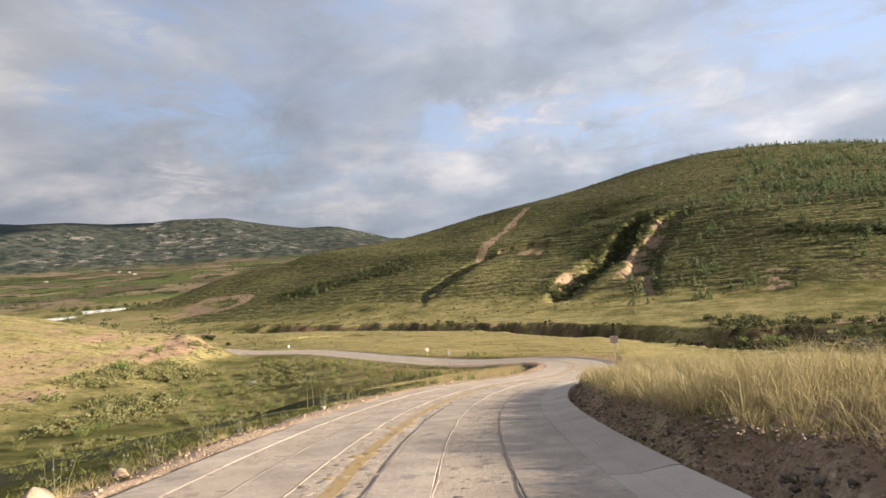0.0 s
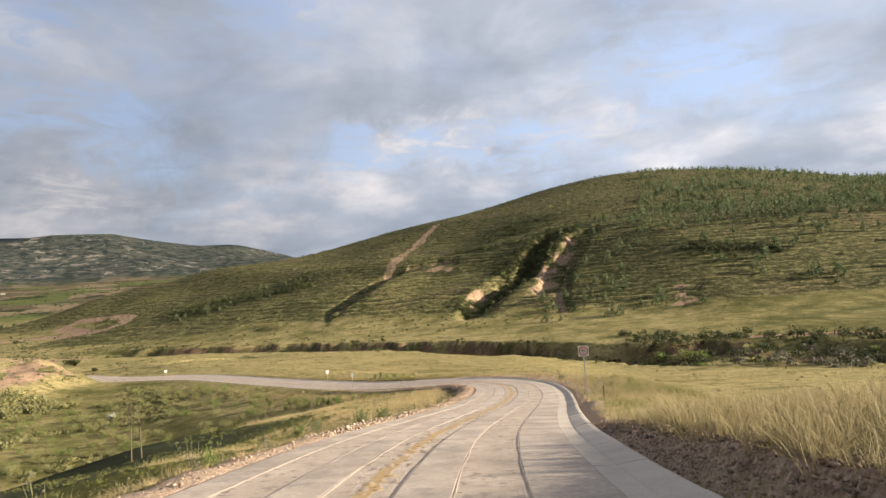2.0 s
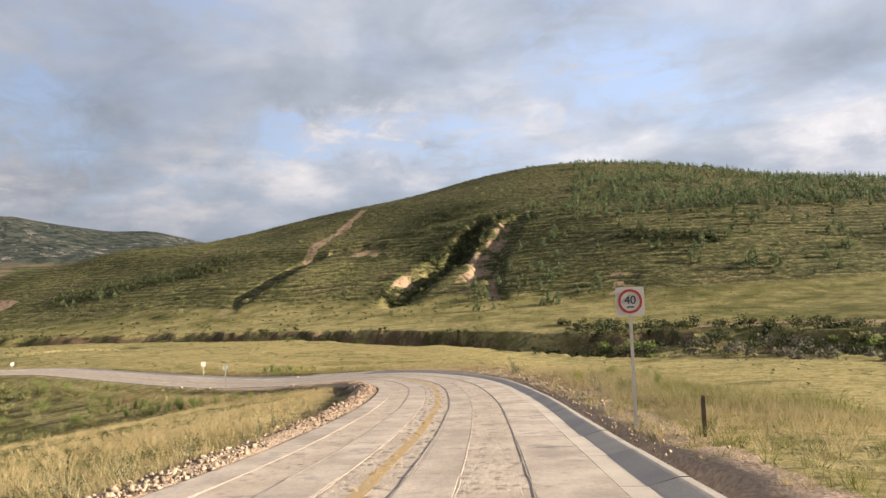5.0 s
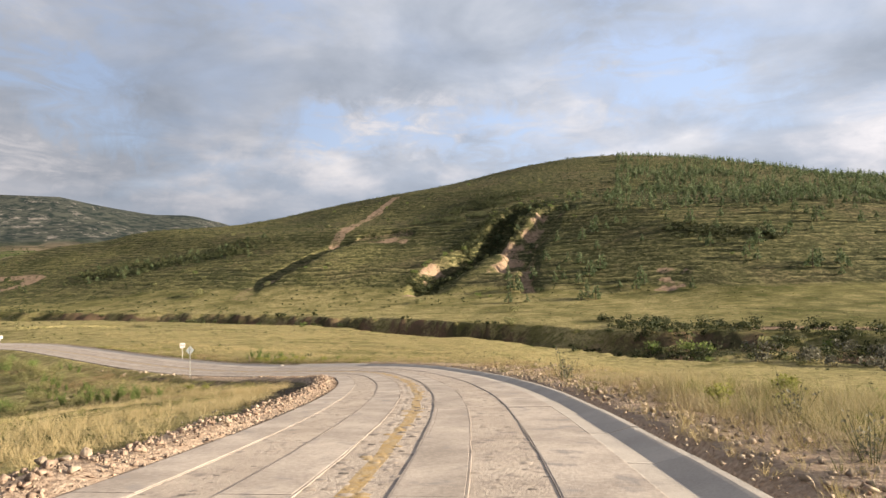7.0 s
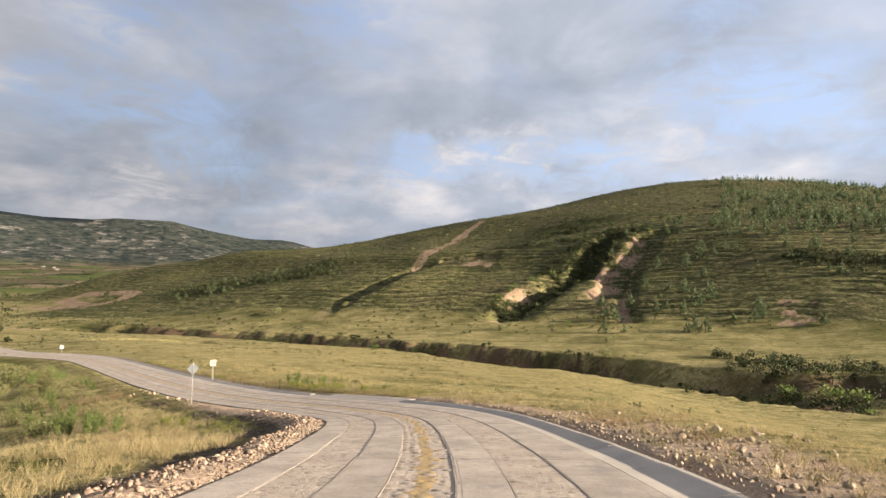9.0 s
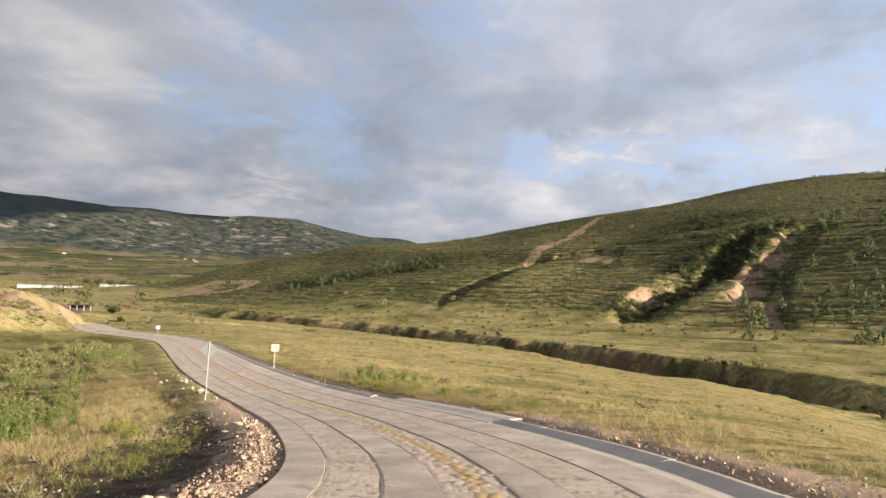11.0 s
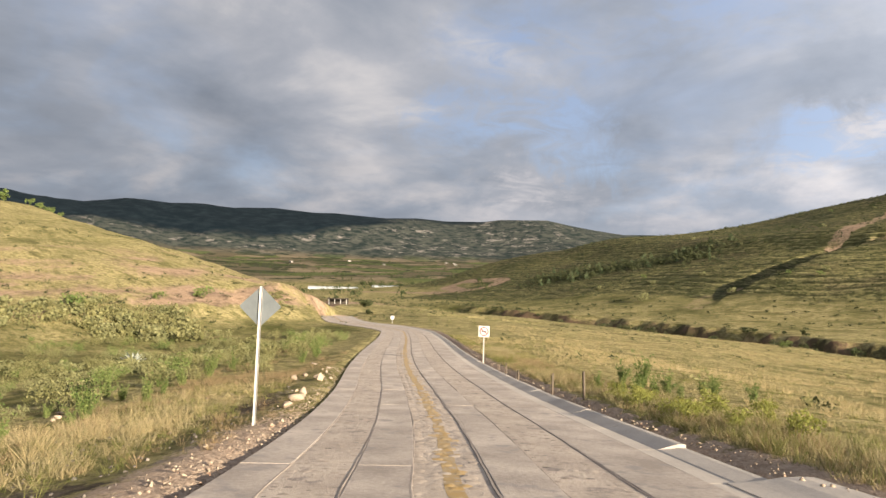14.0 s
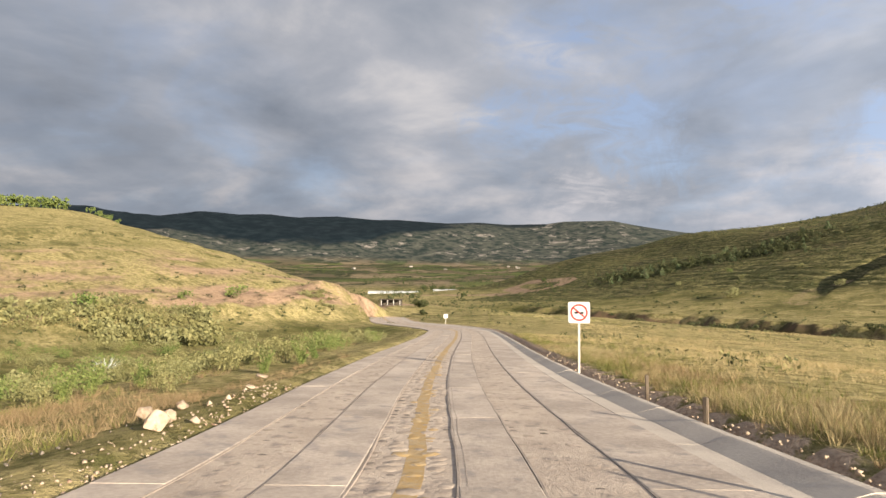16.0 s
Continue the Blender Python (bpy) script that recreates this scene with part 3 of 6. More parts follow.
    z = z - (7.4 * ease(ra, 0.0, 0.8) + 3.0 * rough_land(x, y, 4, 4, 114) * ease(ra, 0, 0.2)) * (1 - 0.6 * ease(ru, 0.6, 1)) * (0.4 + 0.6 * ease(ru, 0.05, 0.4))
    z = z - 1.8 * rough_land(ru * 150, 0 * x, 3.2, 3, 117) * ease(ra, 0, 0.25) * (ro < 0)
    rb, rbo, rbu = trench(x, y, SIDE_RAVINE, 8, 9, 115, 2.0)
    z = z - (4.6 * ease(rb, 0.0, 0.8) + 2.6 * rough_land(x, y, 3.5, 4, 116) * ease(rb, 0, 0.2)) * (1 - 0.4 * ease(rbu, 0.6, 1))
    z = z - 1.5 * rough_land(rbu * 110, 0 * x, 3.2, 3, 118) * ease(rb, 0, 0.25) * (rbo < 0)
    ca, co, cu = trench(x, y, CUT, 11, 3.5, 121)
    z = z - 3.4 * ca ** 0.8 * (0.06 + 0.94 * ease(cu, 0.08, 0.55))
    z = z + 2.6 * ease(co, 2.0, 4.5) * (1 - ease(co, 7, 30)) * ease(cu, 0.10, 0.5) * (1 - ease(cu, 0.85, 1.0))
    cb, _, _ = trench(x, y, BRANCH, 6, 4, 125)
    z = z - 2.6 * ease(cb, 0.0, 0.6)
    pa, _ = along(x + 9 * rough_land(x, y, 24, 3, 122), y, PATH_UP, 5)
    sa, _, _ = trench(x, y, SLIT, 3, 4, 123)
    z = z - 3.0 * ease(sa, 0, 0.6)
    da, _, _ = trench(x, y, DITCH, 2.5, 3, 127)
    z = z - 1.6 * ease(da, 0, 0.5)
    ka, _, ku = trench(x, y, SCAR, 8, 6, 131, 2.6)
    ka = ka * ease(ku, 0.0, 0.3) * (1 - ease(ku, 0.6, 1.0))
    z = z - (0.5 * ka + 1.8 * rough_land(x, y, 3.5, 4, 132) * ease(ka, 0, 0.3))
    # road bed and its verges
    cut = (0.44 * ease(off, 3.72, 4.35 + 0.5 * rough_land(x, y, 1.2, 2, 147)) + 0.32 * ease(off, 4.2, 7.6)) * (1 - ease(s, 22, 36)) * (1 - 0.4 * ease(off, 9, 20))
    shelf = zr + 0.035 + 0.035 * ease(s, 24, 48) + cut
    berm = (0.16 + 0.16 * ease(s, 46, 60) * (1 - ease(s, 84, 96))) * np.exp(-((off + 4.2) / 0.5) ** 2) * (0.6 + rough_land(x, y, 2.5, 2, 145))
    shelf = np.where(off < 0, zr - 0.07 + berm - 0.13 * np.clip(-off - 3.9, 0, 3), shelf)
    fade = np.where(off < 0, 1 - ease(-off, 4.6, 6.5), 1 - ease(off, 7.5, 22))
    z = z * (1 - fade) + fade * (shelf + 0.10 * rough_land(x, y, 1.4, 3, 141) * ease(np.abs(off), 3.6, 4.6) + 0.25 * rough_land(x, y, 6, 2, 151) * ease(np.abs(off), 4.5, 8))
    z = z - np.where(off < 0, 0.35 * (1 - ease(-off, 3.1, 3.45)), 0.65 * (1 - ease(off, 3.5, 3.85))) * (np.abs(off) < 5)
    # covers
    verge = (1 - ease(np.abs(off), 4.4, 5.8)) * (off < 0) * (1 - 0.3 * ease(s, 104, 118) - 0.4 * ease(s, 116, 126)) + (1 - ease(off, 4.2 + 0.4 * ease(s, 40, 55) - 0.5 * ease(s, 108, 120), 4.9 + 1.2 * ease(s, 40, 55) - 1.4 * ease(s, 108, 120) + 3.0 * ease(s, 56, 66) * (1 - ease(s, 84, 96)))) * (off > 0) * (0.5 + 0.5 * ease(s, 20, 36))
    black = ease(-off, 4.4, 5.2) * (1 - ease(-off, 5.6 + 1.6 * ease(s, 90, 97) * (1 - ease(s, 110, 118)), 8.2 + 3.0 * ease(s, 90, 97) * (1 - ease(s, 110, 118)))) * ease(s, 62, 74) * (1 - ease(s, 128, 136)) * (0.62 + 1.5 * rough_land(x, y, 4, 4, 161))
    soil = np.maximum.reduce([ease(ra, 0.0, 0.10) * (1 - ease(ra, 0.75, 0.95)) * (ro < 0) * (0.62 + 1.5 * rough_land(x, y, 6, 4, 171)) * (1 - ease(ru, 0.28, 0.46)), 0.22 * ease(ra, 0.05, 0.2) * (1 + rough_land(x, y, 5, 3, 170)),
                              ease(rb, 0.0, 0.1) * np.where(rbo < 0, 0.66, 0.4) * (0.8 + 1.7 * rough_land(x, y, 5, 4, 169)) * (1 - ease(rbu, 0.7, 0.95)), ease(ca, 0.3, 0.6) * 0.45 * (0.9 + 0.9 * rough_land(x, y, 9, 3, 172)), ease(pa, 0.1, 0.45) * (0.62 + 0.8 * rough_land(x, y, 12, 3, 168)), ease(cb, 0.0, 0.2) * 0.45, ease(da, 0.1, 0.4) * 0.6, ease(along(x + 6 * rough_land(x, y, 8, 3, 179), y + 5 * rough_land(x, y, 9, 2, 178), [(-30, 366), (-8, 357)], 6)[0], 0.1, 0.6) * (0.5 + 0.9 * rough_land(x, y, 7, 3, 174)), ease(sa, 0.1, 0.4) * 0.6, ease(ka, 0.02, 0.35) * (0.36 + 2.2 * rough_land(x, y, 4, 4, 173)), ease(along(x + 3 * rough_land(x, y, 25, 2, 176), y, TRACK, 6.5)[0], 0.1, 0.4) * 0.95, ease(along(x, y, STRIP, 4)[0], 0.1, 0.5) * 0.8, scarp * (0.78 + 0.8 * rough_land(x, y, 9, 3, 175)), is_left * ease(rise_in, 8, 20) * (1 - ease(rise_in, 60, 110)) * (0.36 + 0.9 * rough_land(x, y * 0.5, 7, 4, 177)),
                              (off > 3.6) * (1 - ease(off, 4.5 + 1.6 * (1 - ease(s, 4, 16)), 5.4 + 2.2 * (1 - ease(s, 4, 16)))) * (1 - ease(s, 22, 38)) * (0.62 + 0.5 * rough_land(x, y, 3, 3, 181))])
    gw_cover = gap * ease(ds, -8, -5) * (1 - ease(ds, far_edge + 2.4, far_edge + 4.4)) * (1 - ease(r, 420, 520))
    gully = gw_cover * (0.55 + 0.6 * rough_land(x, y, 9, 3, 182))
    lush_shade = 0.34 + 0.14 * on_hill + 0.06 * ease(ds, 0, 30) * (1 - on_hill) - 0.09 * (left_hill > z - 1.0) * is_left - 0.16 * (ds < 0) * (off > 0) * ease(r, 10, 60)
    # embankment and hollow get extra dark green that paints in their shade
    lush_shade = lush_shade + 0.35 * w_h * (hollow < floor + 3) + 0.7 * w_h * (1 - ease(s, 52, 70)) * ease(-off, 5, 9) * (1 - ease(-off, 45, 60)) * (off < 0)
    lush_shade = lush_shade + 0.5 * w_h * (off < -9) * ease(x, -76, -60) * (1 - ease(s, 95, 130)) * (1 - ease(y, 118, 140)) + 0.12 * open_land + 0.14 * ease(x, 40, 110) * ease(ds, 4, 20) * (1 - ease(r, 400, 520))
    return z, dict(soil=soil, gravel=verge, black=black, lush_shade=lush_shade, gully=gully, hill=np.maximum(on_hill * ease(hill + 20, 0, 8), np.maximum(ease(mound, 0.10, 0.4), apron)), fields=open_land, forest=0.6 * ease(r, 1750, 2250) + 0.4 * ease(z - crest * (0.98 - 0.68 * ease(azd, 40, 58)) - 170 * rough_land(x, y, 420, 5, 7), -15, 25))


def height(x, y):
    return land(np.atleast_1d(x), np.atleast_1d(y))[0]


def mesh_from(name, verts, faces, mat, smooth=True):
    me = bpy.data.meshes.new(name)
    me.from_pydata([tuple(v) for v in verts], [], faces)
    me.materials.append(mat)
    if smooth:
        me.shade_smooth()
    me.update()
    return me


def spaced(lo, fine_lo, fine_hi, hi, fine, mid_lo, mid_hi, mid, growth=1.07):
    """Grid lines: fine in the middle, wider to mid, then growing outward."""
    core = list(np.arange(fine_lo, fine_hi, fine))
    up = list(np.arange(fine_hi, mid_hi, mid))
    step = mid
    while up[-1] < hi:
        step *= growth
        up.append(up[-1] + step)
    down = list(np.arange(fine_lo - mid, mid_lo, -mid)) or [fine_lo - mid]
    step = mid
    while down[-1] > lo:
        step *= growth
        down.append(down[-1] - step)
    return np.array(down[::-1] + core + up)


def build_ground():
    gx = spaced(-4300, -72, 24, 4300, 0.7, -300, 250, 2.0)
    gy = spaced(-4300, -14, 178, 4300, 0.7, -14, 690, 2.0)
    xx, yy = np.meshgrid(gx, gy)
    zz, covers = land(xx.ravel(), yy.ravel())
    co = np.stack([xx.ravel(), yy.ravel(), zz], -1)
    nx, ny = len(gx), len(gy)
    i = (np.arange(ny - 1)[:, None] * nx + np.arange(nx - 1)[None, :]).ravel()
    quads = np.stack([i, i + 1, i + nx + 1, i + nx], -1)
    me = bpy.data.meshes.new("ground")
    me.vertices.add(len(co))
    me.vertices.foreach_set("co", co.ravel())
    me.loops.add(quads.size)
    me.loops.foreach_set("vertex_index", quads.ravel().astype(np.int32))
    me.polygons.add(len(quads))
    me.polygons.foreach_set("loop_start", np.arange(0, quads.size, 4, dtype=np.int32))
    me.update(calc_edges=True)
    me.validate()
    for name, values in covers.items():
        a = me.attributes.new(name, "FLOAT", "POINT")
        a.data.foreach_set("value", values.astype(np.float32))
    me.materials.append(M_GROUND)
    me.shade_smooth()
    return tagged(new("ground", me), "rolling dry grassland with a stream gully and a terraced hill", "ground", kind="structure")


ground = build_ground()


# ---- road: concrete wheel strips, stone-set bands between them, a gutter along the right ----
def part(name, data, parent, label="", at=None):
    """Links a mesh under a thing."""
    ob = new(name, data)
    ob.parent = parent
    if at is not None:
        ob.matrix_basis = at
    return tagged(ob, label)


def tri_mesh(name, verts, tris, mat, smooth=False):
    """A mesh straight from arrays of places and triangles."""
    me = bpy.data.meshes.new(name)
    verts, tris = np.asarray(verts, np.float32).reshape(-1, 3), np.asarray(tris, np.int32).reshape(-1, 3)
    me.vertices.add(len(verts))
    me.vertices.foreach_set("co", verts.ravel())
    me.loops.add(tris.size)
    me.loops.foreach_set("vertex_index", tris.ravel())
    me.polygons.add(len(tris))
    me.polygons.foreach_set("loop_start", np.arange(0, tris.size, 3, dtype=np.int32))
    me.update(calc_edges=True)
    me.materials.append(mat)
    if smooth:
        me.shade_smooth()
    return me


ROAD_RIGHT = np.stack([ROAD_DIR[:, 1], -ROAD_DIR[:, 0]], -1)


def road_at(s, off, up=0.0):
    """A place on the road, s metres along it and off metres right of its middle."""
    p = np.stack([np.interp(s, ROAD_S, ROAD_LINE[:, k]) for k in range(3)], -1)
    q = np.stack([np.interp(s, ROAD_S, ROAD_RIGHT[:, k]) for k in range(2)], -1)
    off = np.asarray(off, float)
    return np.stack([p[..., 0] + q[..., 0] * off, p[..., 1] + q[..., 1] * off, p[..., 2] + up], -1)


def ribbon(name, profile, s0, s1, mat, step=0.5, wave=0.0):
    """Sweeps a profile of (off, up) along the road."""
    n = max(2, int(round((s1 - s0) / step)) + 1)
    ss = np.linspace(s0, s1, n)
    rows = []
    for off, up in profile:
        o = off + wave * rough_land(ss, ss * 0 + off * 0.01, 1.3, 3, 301)
        rows.append(road_at(ss, o, up))
    v = np.stack(rows, 1).reshape(-1, 3)
    w = len(profile)
    f = [(a * w + b, (a + 1) * w + b, (a + 1) * w + b + 1, a * w + b + 1) for a in range(n - 1) for b in range(w - 1)]
    f += [tuple(range(w)), tuple(range((n - 1) * w, n * w))[::-1]]
    return mesh_from(name, v, f, mat, smooth=False)


ROAD_END = ROAD_S[-1] - 1
road = tagged(new("road"), "grey concrete road with stone-set bands and worn yellow line", "road", kind="structure")
CONCRETE = [(-3.45, -2.74), (-1.84, -1.06), (-0.04, 0.72), (1.70, 2.75)]
BANDS = [(-2.74, -1.84), (-1.06, -0.04), (0.72, 1.70)]
rng = np.random.default_rng(11)
for k, (a, b) in enumerate(CONCRETE):
    s0 = -24.0
    while s0 < ROAD_END:
        s1 = min(s0 + 4.2, ROAD_END)
        lift = rng.uniform(-0.004, 0.004)
        part("slab", ribbon("slab", [(a, -0.35), (a, lift - 0.006), (a + 0.012, lift), (b - 0.012, lift), (b, lift - 0.006), (b, -0.35)], s0 + 0.003, s1 - 0.003, M_CONCRETE, 0.7), road)
        s0 = s1
for a, b in BANDS:
    bed = -0.016 if a == -1.06 else -0.010
    part("stone_bed", ribbon("stone_bed", [(a + 0.002, -0.35), (a + 0.002, bed), (b - 0.002, bed), (b - 0.002, -0.35)], -24, ROAD_END, M_GROUT), road, "rough mortar bed of a stone band")
# raised mortar lines left along the strip edges
for off, w in ((-2.73, 0.02), (-1.85, 0.022), (-1.05, 0.04), (-0.05, 0.045), (0.03, 0.02), (0.73, 0.04), (1.69, 0.03)):
    part("mortar_line", ribbon("mortar_line", [(off - w / 2, -0.012), (off - w / 3, -0.001), (off + w / 3, -0.0005), (off + w / 2, -0.012)], -23.9, ROAD_END - 0.1, M_JOINT, 0.35, 0.06), road)


def stone_shapes(count, seed):
    """Flat-topped cobbles, 1 m across, to be scaled."""
    r = np.random.default_rng(seed)
    shapes = []
    for _ in range(count):
        n = 6
        ang = np.linspace(0, 2 * np.pi, n, endpoint=False) + r.uniform(-0.25, 0.25, n)
        rad = r.uniform(0.38, 0.52, n)
        ring = np.stack([np.cos(ang) * rad, np.sin(ang) * rad], -1)
        v = [(*p, -0.1) for p in ring] + [(*(p * 0.74), r.uniform(0.09, 0.16)) for p in ring] + [(0, 0, 0.15)]
        t = []
        for i in range(n):
            j = (i + 1) % n
            t += [(i, j, n + j), (i, n + j, n + i), (n + i, n + j, 2 * n)]
        shapes.append((np.array(v), np.array(t)))
    return shapes


COBBLES = stone_shapes(6, 5)
cobble_meshes = [tri_mesh("stone", v, t, M_STONE) for v, t in COBBLES]
yellow_meshes = [tri_mesh("painted_stone", v, t, M_YELLOW) for v, t in COBBLES]
YELLOW = -0.52


def joined(name, shapes, places, sizes, turns, mat, squash=1.0, smooth=False, picks=None):
    """Many small pieces in one mesh."""
    vs, ts, base = [], [], 0
    for k, (p, z, a) in enumerate(zip(places, sizes, turns)):
        v, t = shapes[k % len(shapes) if picks is None else picks[k]]
        c, s = math.cos(a), math.sin(a)
        w = np.stack([(v[:, 0] * c - v[:, 1] * s) * z, (v[:, 0] * s + v[:, 1] * c) * z, v[:, 2] * z * squash], -1) + p
        vs.append(w)
        ts.append(t + base)
        base += len(v)
    return tri_mesh(name, np.vstack(vs), np.vstack(ts), mat, smooth)


def set_stones():
    r = np.random.default_rng(21)
    far, far_y, far_d, made = ([], [], []), ([], [], []), ([], [], []), 0
    for band, (a, b) in enumerate(BANDS):
        s = -20.0
        while s < 150:
            size = r.uniform(0.15, 0.24) * (1.15 if band == 1 else 1.0)
            off = a + 0.09
            while off < b - 0.07:
                z = size * r.uniform(0.75, 1.2)
                bare = 0.45 + 0.55 * float(ease(np.array(s), 45, 95))
                if r.random() < (0.8 if band == 1 else 0.66) * bare:
                    o = off + r.uniform(-0.02, 0.02)
                    q = s + r.uniform(-0.03, 0.03)
                    p = road_at(q, o, -0.0135 + r.uniform(-0.005, 0.003) * (1.6 if band == 1 else 1.0))
                    yel = band == 1 and abs(o - YELLOW) < 0.20 and r.random() < 0.7
                    near = 108 < q < 124 and band == 1 and made < 300
                    if near:
                        ob = part("stone", (yellow_meshes if yel else cobble_meshes)[made % 6], road, at=pose(*p, 0, 0, r.uniform(0, 360)) @ Matrix.Diagonal((z, z, z * 0.15, 1)))
                        made += 1
                    else:
                        dest = far_y if yel else far_d if r.random() < 0.18 else far
                        for lst, val in zip(dest, (p, z, r.uniform(0, 6.28))):
                            lst.append(val)
                off += z * 0.98
            s += size * 1.0
    tagged(part("set_stones", joined("set_stones", COBBLES, *far, M_STONE, 0.15), road, "rounded stones set in the bands"), kind="stuff")
    tagged(part("dark_stones", joined("dark_stones", COBBLES, far_d[0], [0.7 * z for z in far_d[1]], far_d[2], M_STONE_DARK, 0.14), road, "dark worn stones set in the bands"), kind="stuff")
    tagged(part("painted_stones", joined("painted_stones", COBBLES, *far_y, M_YELLOW, 0.16), road, "stones under worn yellow paint"), kind="stuff")


set_stones()
part("yellow_line", ribbon("yellow_line", [(YELLOW - 0.12, -0.024), (YELLOW - 0.11, -0.0145), (YELLOW + 0.11, -0.0145), (YELLOW + 0.12, -0.024)], -20, ROAD_END - 1, M_YELLOW, 0.3, 0.10), road, "worn yellow paint line")

gutter = tagged(new("gutter"), "grey concrete roadside gutter with a sloping kerb", "gutter", kind="structure")
s0 = -24.0
while s0 < ROAD_END - 3:
    s1 = s0 + 2.6
    kerb = 0.055 + 0.035 * float(ease(np.array(s0), 24, 48)) + 0.006 * math.sin(s0)
    if 101.0 < s0 < 113.8:
        kerb = 0.03
    prof = [(2.752, -0.35), (2.752, -0.004), (3.00, -0.012), (3.10, -0.012), (3.14, 0.000), (3.44, kerb * 0.92), (3.49, 0.004 + kerb), (3.60, 0.004 + kerb), (3.618, kerb - 0.008), (3.63, -0.40)]
    part("gutter_piece", ribbon("gutter_piece", prof, s0 + 0.008, s1 - 0.008, M_GUTTER, 1.3), gutter)
    s0 = s1


ramp = [(2.98, -0.10), (3.0, 0.004), (3.3, 0.026), (3.5, 0.052), (3.7, 0.086), (3.95, 0.100), (4.15, 0.096), (4.17, -0.3)]
part("crossing_slab", ribbon("crossing_slab", ramp, 103.4, 113.8, M_GUTTER, 0.6, 0.05), gutter, "pale cement ramp laid over the gutter")


# ---- rocks and rubble ----
def rock_shapes(count, seed, points=13):
    """Angular broken rocks, 1 m across, to be scaled."""
    r = np.random.default_rng(seed)
    out = []
    for _ in range(count):
        bm = bmesh.new()
        for _ in range(points):
            d = Vector(r.normal(size=3)).normalized() * r.uniform(0.38, 0.56)
            bm.verts.new((d.x, d.y * 0.85, d.z * 0.75))
        hull = bmesh.ops.convex_hull(bm, input=bm.verts)
        bmesh.ops.delete(bm, geom=list({g for g in hull["geom_interior"] + hull["geom_unused"] if isinstance(g, bmesh.types.BMVert)}), context="VERTS")
        if points > 10:
            bmesh.ops.bevel(bm, geom=bm.edges[:], offset=0.025, segments=1, affect="EDGES")
        bmesh.ops.triangulate(bm, faces=bm.faces)
        bmesh.ops.recalc_face_normals(bm, faces=bm.faces)
        bm.verts.index_update()
        out.append((np.array([v.co for v in bm.verts]), np.array([[v.index for v in f.verts] for f in bm.faces])))
        bm.free()
    return out


ROCKS = rock_shapes(6, 3)
PEBBLES = rock_shapes(5, 4, 8)
rock_meshes = [tri_mesh("rock", v, t, M_ROCK) for v, t in ROCKS]


def on_land(x, y, up=0.0):
    z = land(np.atleast_1d(x), np.atleast_1d(y))[0]
    return np.stack([np.atleast_1d(x), np.atleast_1d(y), z + up], -1)


def rock(k, x, y, size, turn=0.0, label="pale angular rock lying on the road verge", group="verge rocks"):
    p = on_land(x, y)[0]
    ob = new("rock", rock_meshes[k % len(rock_meshes)])
    ob.matrix_world = pose(p[0], p[1], p[2] + size * 0.22, 0, 0, turn) @ Matrix.Diagonal((size * 1.15, size, size, 1))
    return tagged(ob, label, "rock", group)


# the single rocks that stand out
for k, (s, off, size) in enumerate([(4.6, -4.4, 0.5), (5.3, -4.5, 0.62), (6.1, -4.35, 0.5), (6.9, -4.5, 0.55), (7.7, -4.3, 0.42), (9.6, -4.4, 0.3), (3.9, -4.5, 0.45), (19.5, -4.3, 0.3), (38, -4.5, 0.2), (36.5, -4.9, 0.22), (34.9, -4.6, 0.25),
                                    (57, -4.2, 0.22), (55, -4.6, 0.25), (104.0, -4.75, 0.30), (104.7, -4.45, 0.34), (132.6, -5.5, 0.42), (133.2, -5.1, 0.3), (134.5, -4.2, 0.25), (130.2, -4.2, 0.42), (127.2, -12.3, 0.3), (128.4, -12.8, 0.3), (126.2, -12.0, 0.25), (131.0, -4.4, 0.3),
                                    (139, -5.4, 0.4), (126, -4.3, 0.4), (123.5, -4.2, 0.45), (121.5, -4.1, 0.4), (83.5, 5.4, 0.3), (84.2, 6.6, 0.35), (88, 5.2, 0.35), (110.5, 4.6, 0.2)]):
    p = road_at(np.array(s), off)
    rock(k, p[0], p[1], size, 67 * k)
r = np.random.default_rng(8)
for k in range(110):
    s = r.uniform(60, 106) if k % 6 else r.uniform(106, 136)
    p = road_at(np.array(s), -3.68 - abs(r.normal(0, 0.4)) - 0.1)
    rock(k, p[0], p[1], r.uniform(0.08, 0.19), r.uniform(0, 360), "small broken rock in the stony road edge")


def scatter_rubble(name, n, s_rng, off_fn, size, label, seed, mat=M_ROCK):
    q = np.random.default_rng(seed)
    s = q.uniform(*s_rng, n)
    p = road_at(s, off_fn(q, s))
    p = on_land(p[:, 0], p[:, 1], 0.0)
    z = q.uniform(*size, n) * q.uniform(0.5, 1.0, n)
    p[:, 2] += z * 0.12
    tagged(new(name, joined(name, PEBBLES, p, z, q.uniform(0, 6.28, n), mat)), label, "rubble", kind="stuff")


scatter_rubble("rubble", 1300, (54, 104), lambda q, s: -3.52 - np.abs(q.normal(0, 0.65, len(s))), (0.05, 0.15), "heaped reddish stones along the road edge", 39, M_CLOD)
scatter_rubble("rubble", 2300, (54, 136), lambda q, s: -3.55 - np.abs(q.normal(0, 0.5, len(s))), (0.03, 0.10), "loose pale stones along the road edge", 31)
scatter_rubble("rubble", 2000, (-8, 54), lambda q, s: -3.6 - np.abs(q.normal(0, 0.55, len(s))), (0.02, 0.07), "loose pale stones along the road edge", 32)
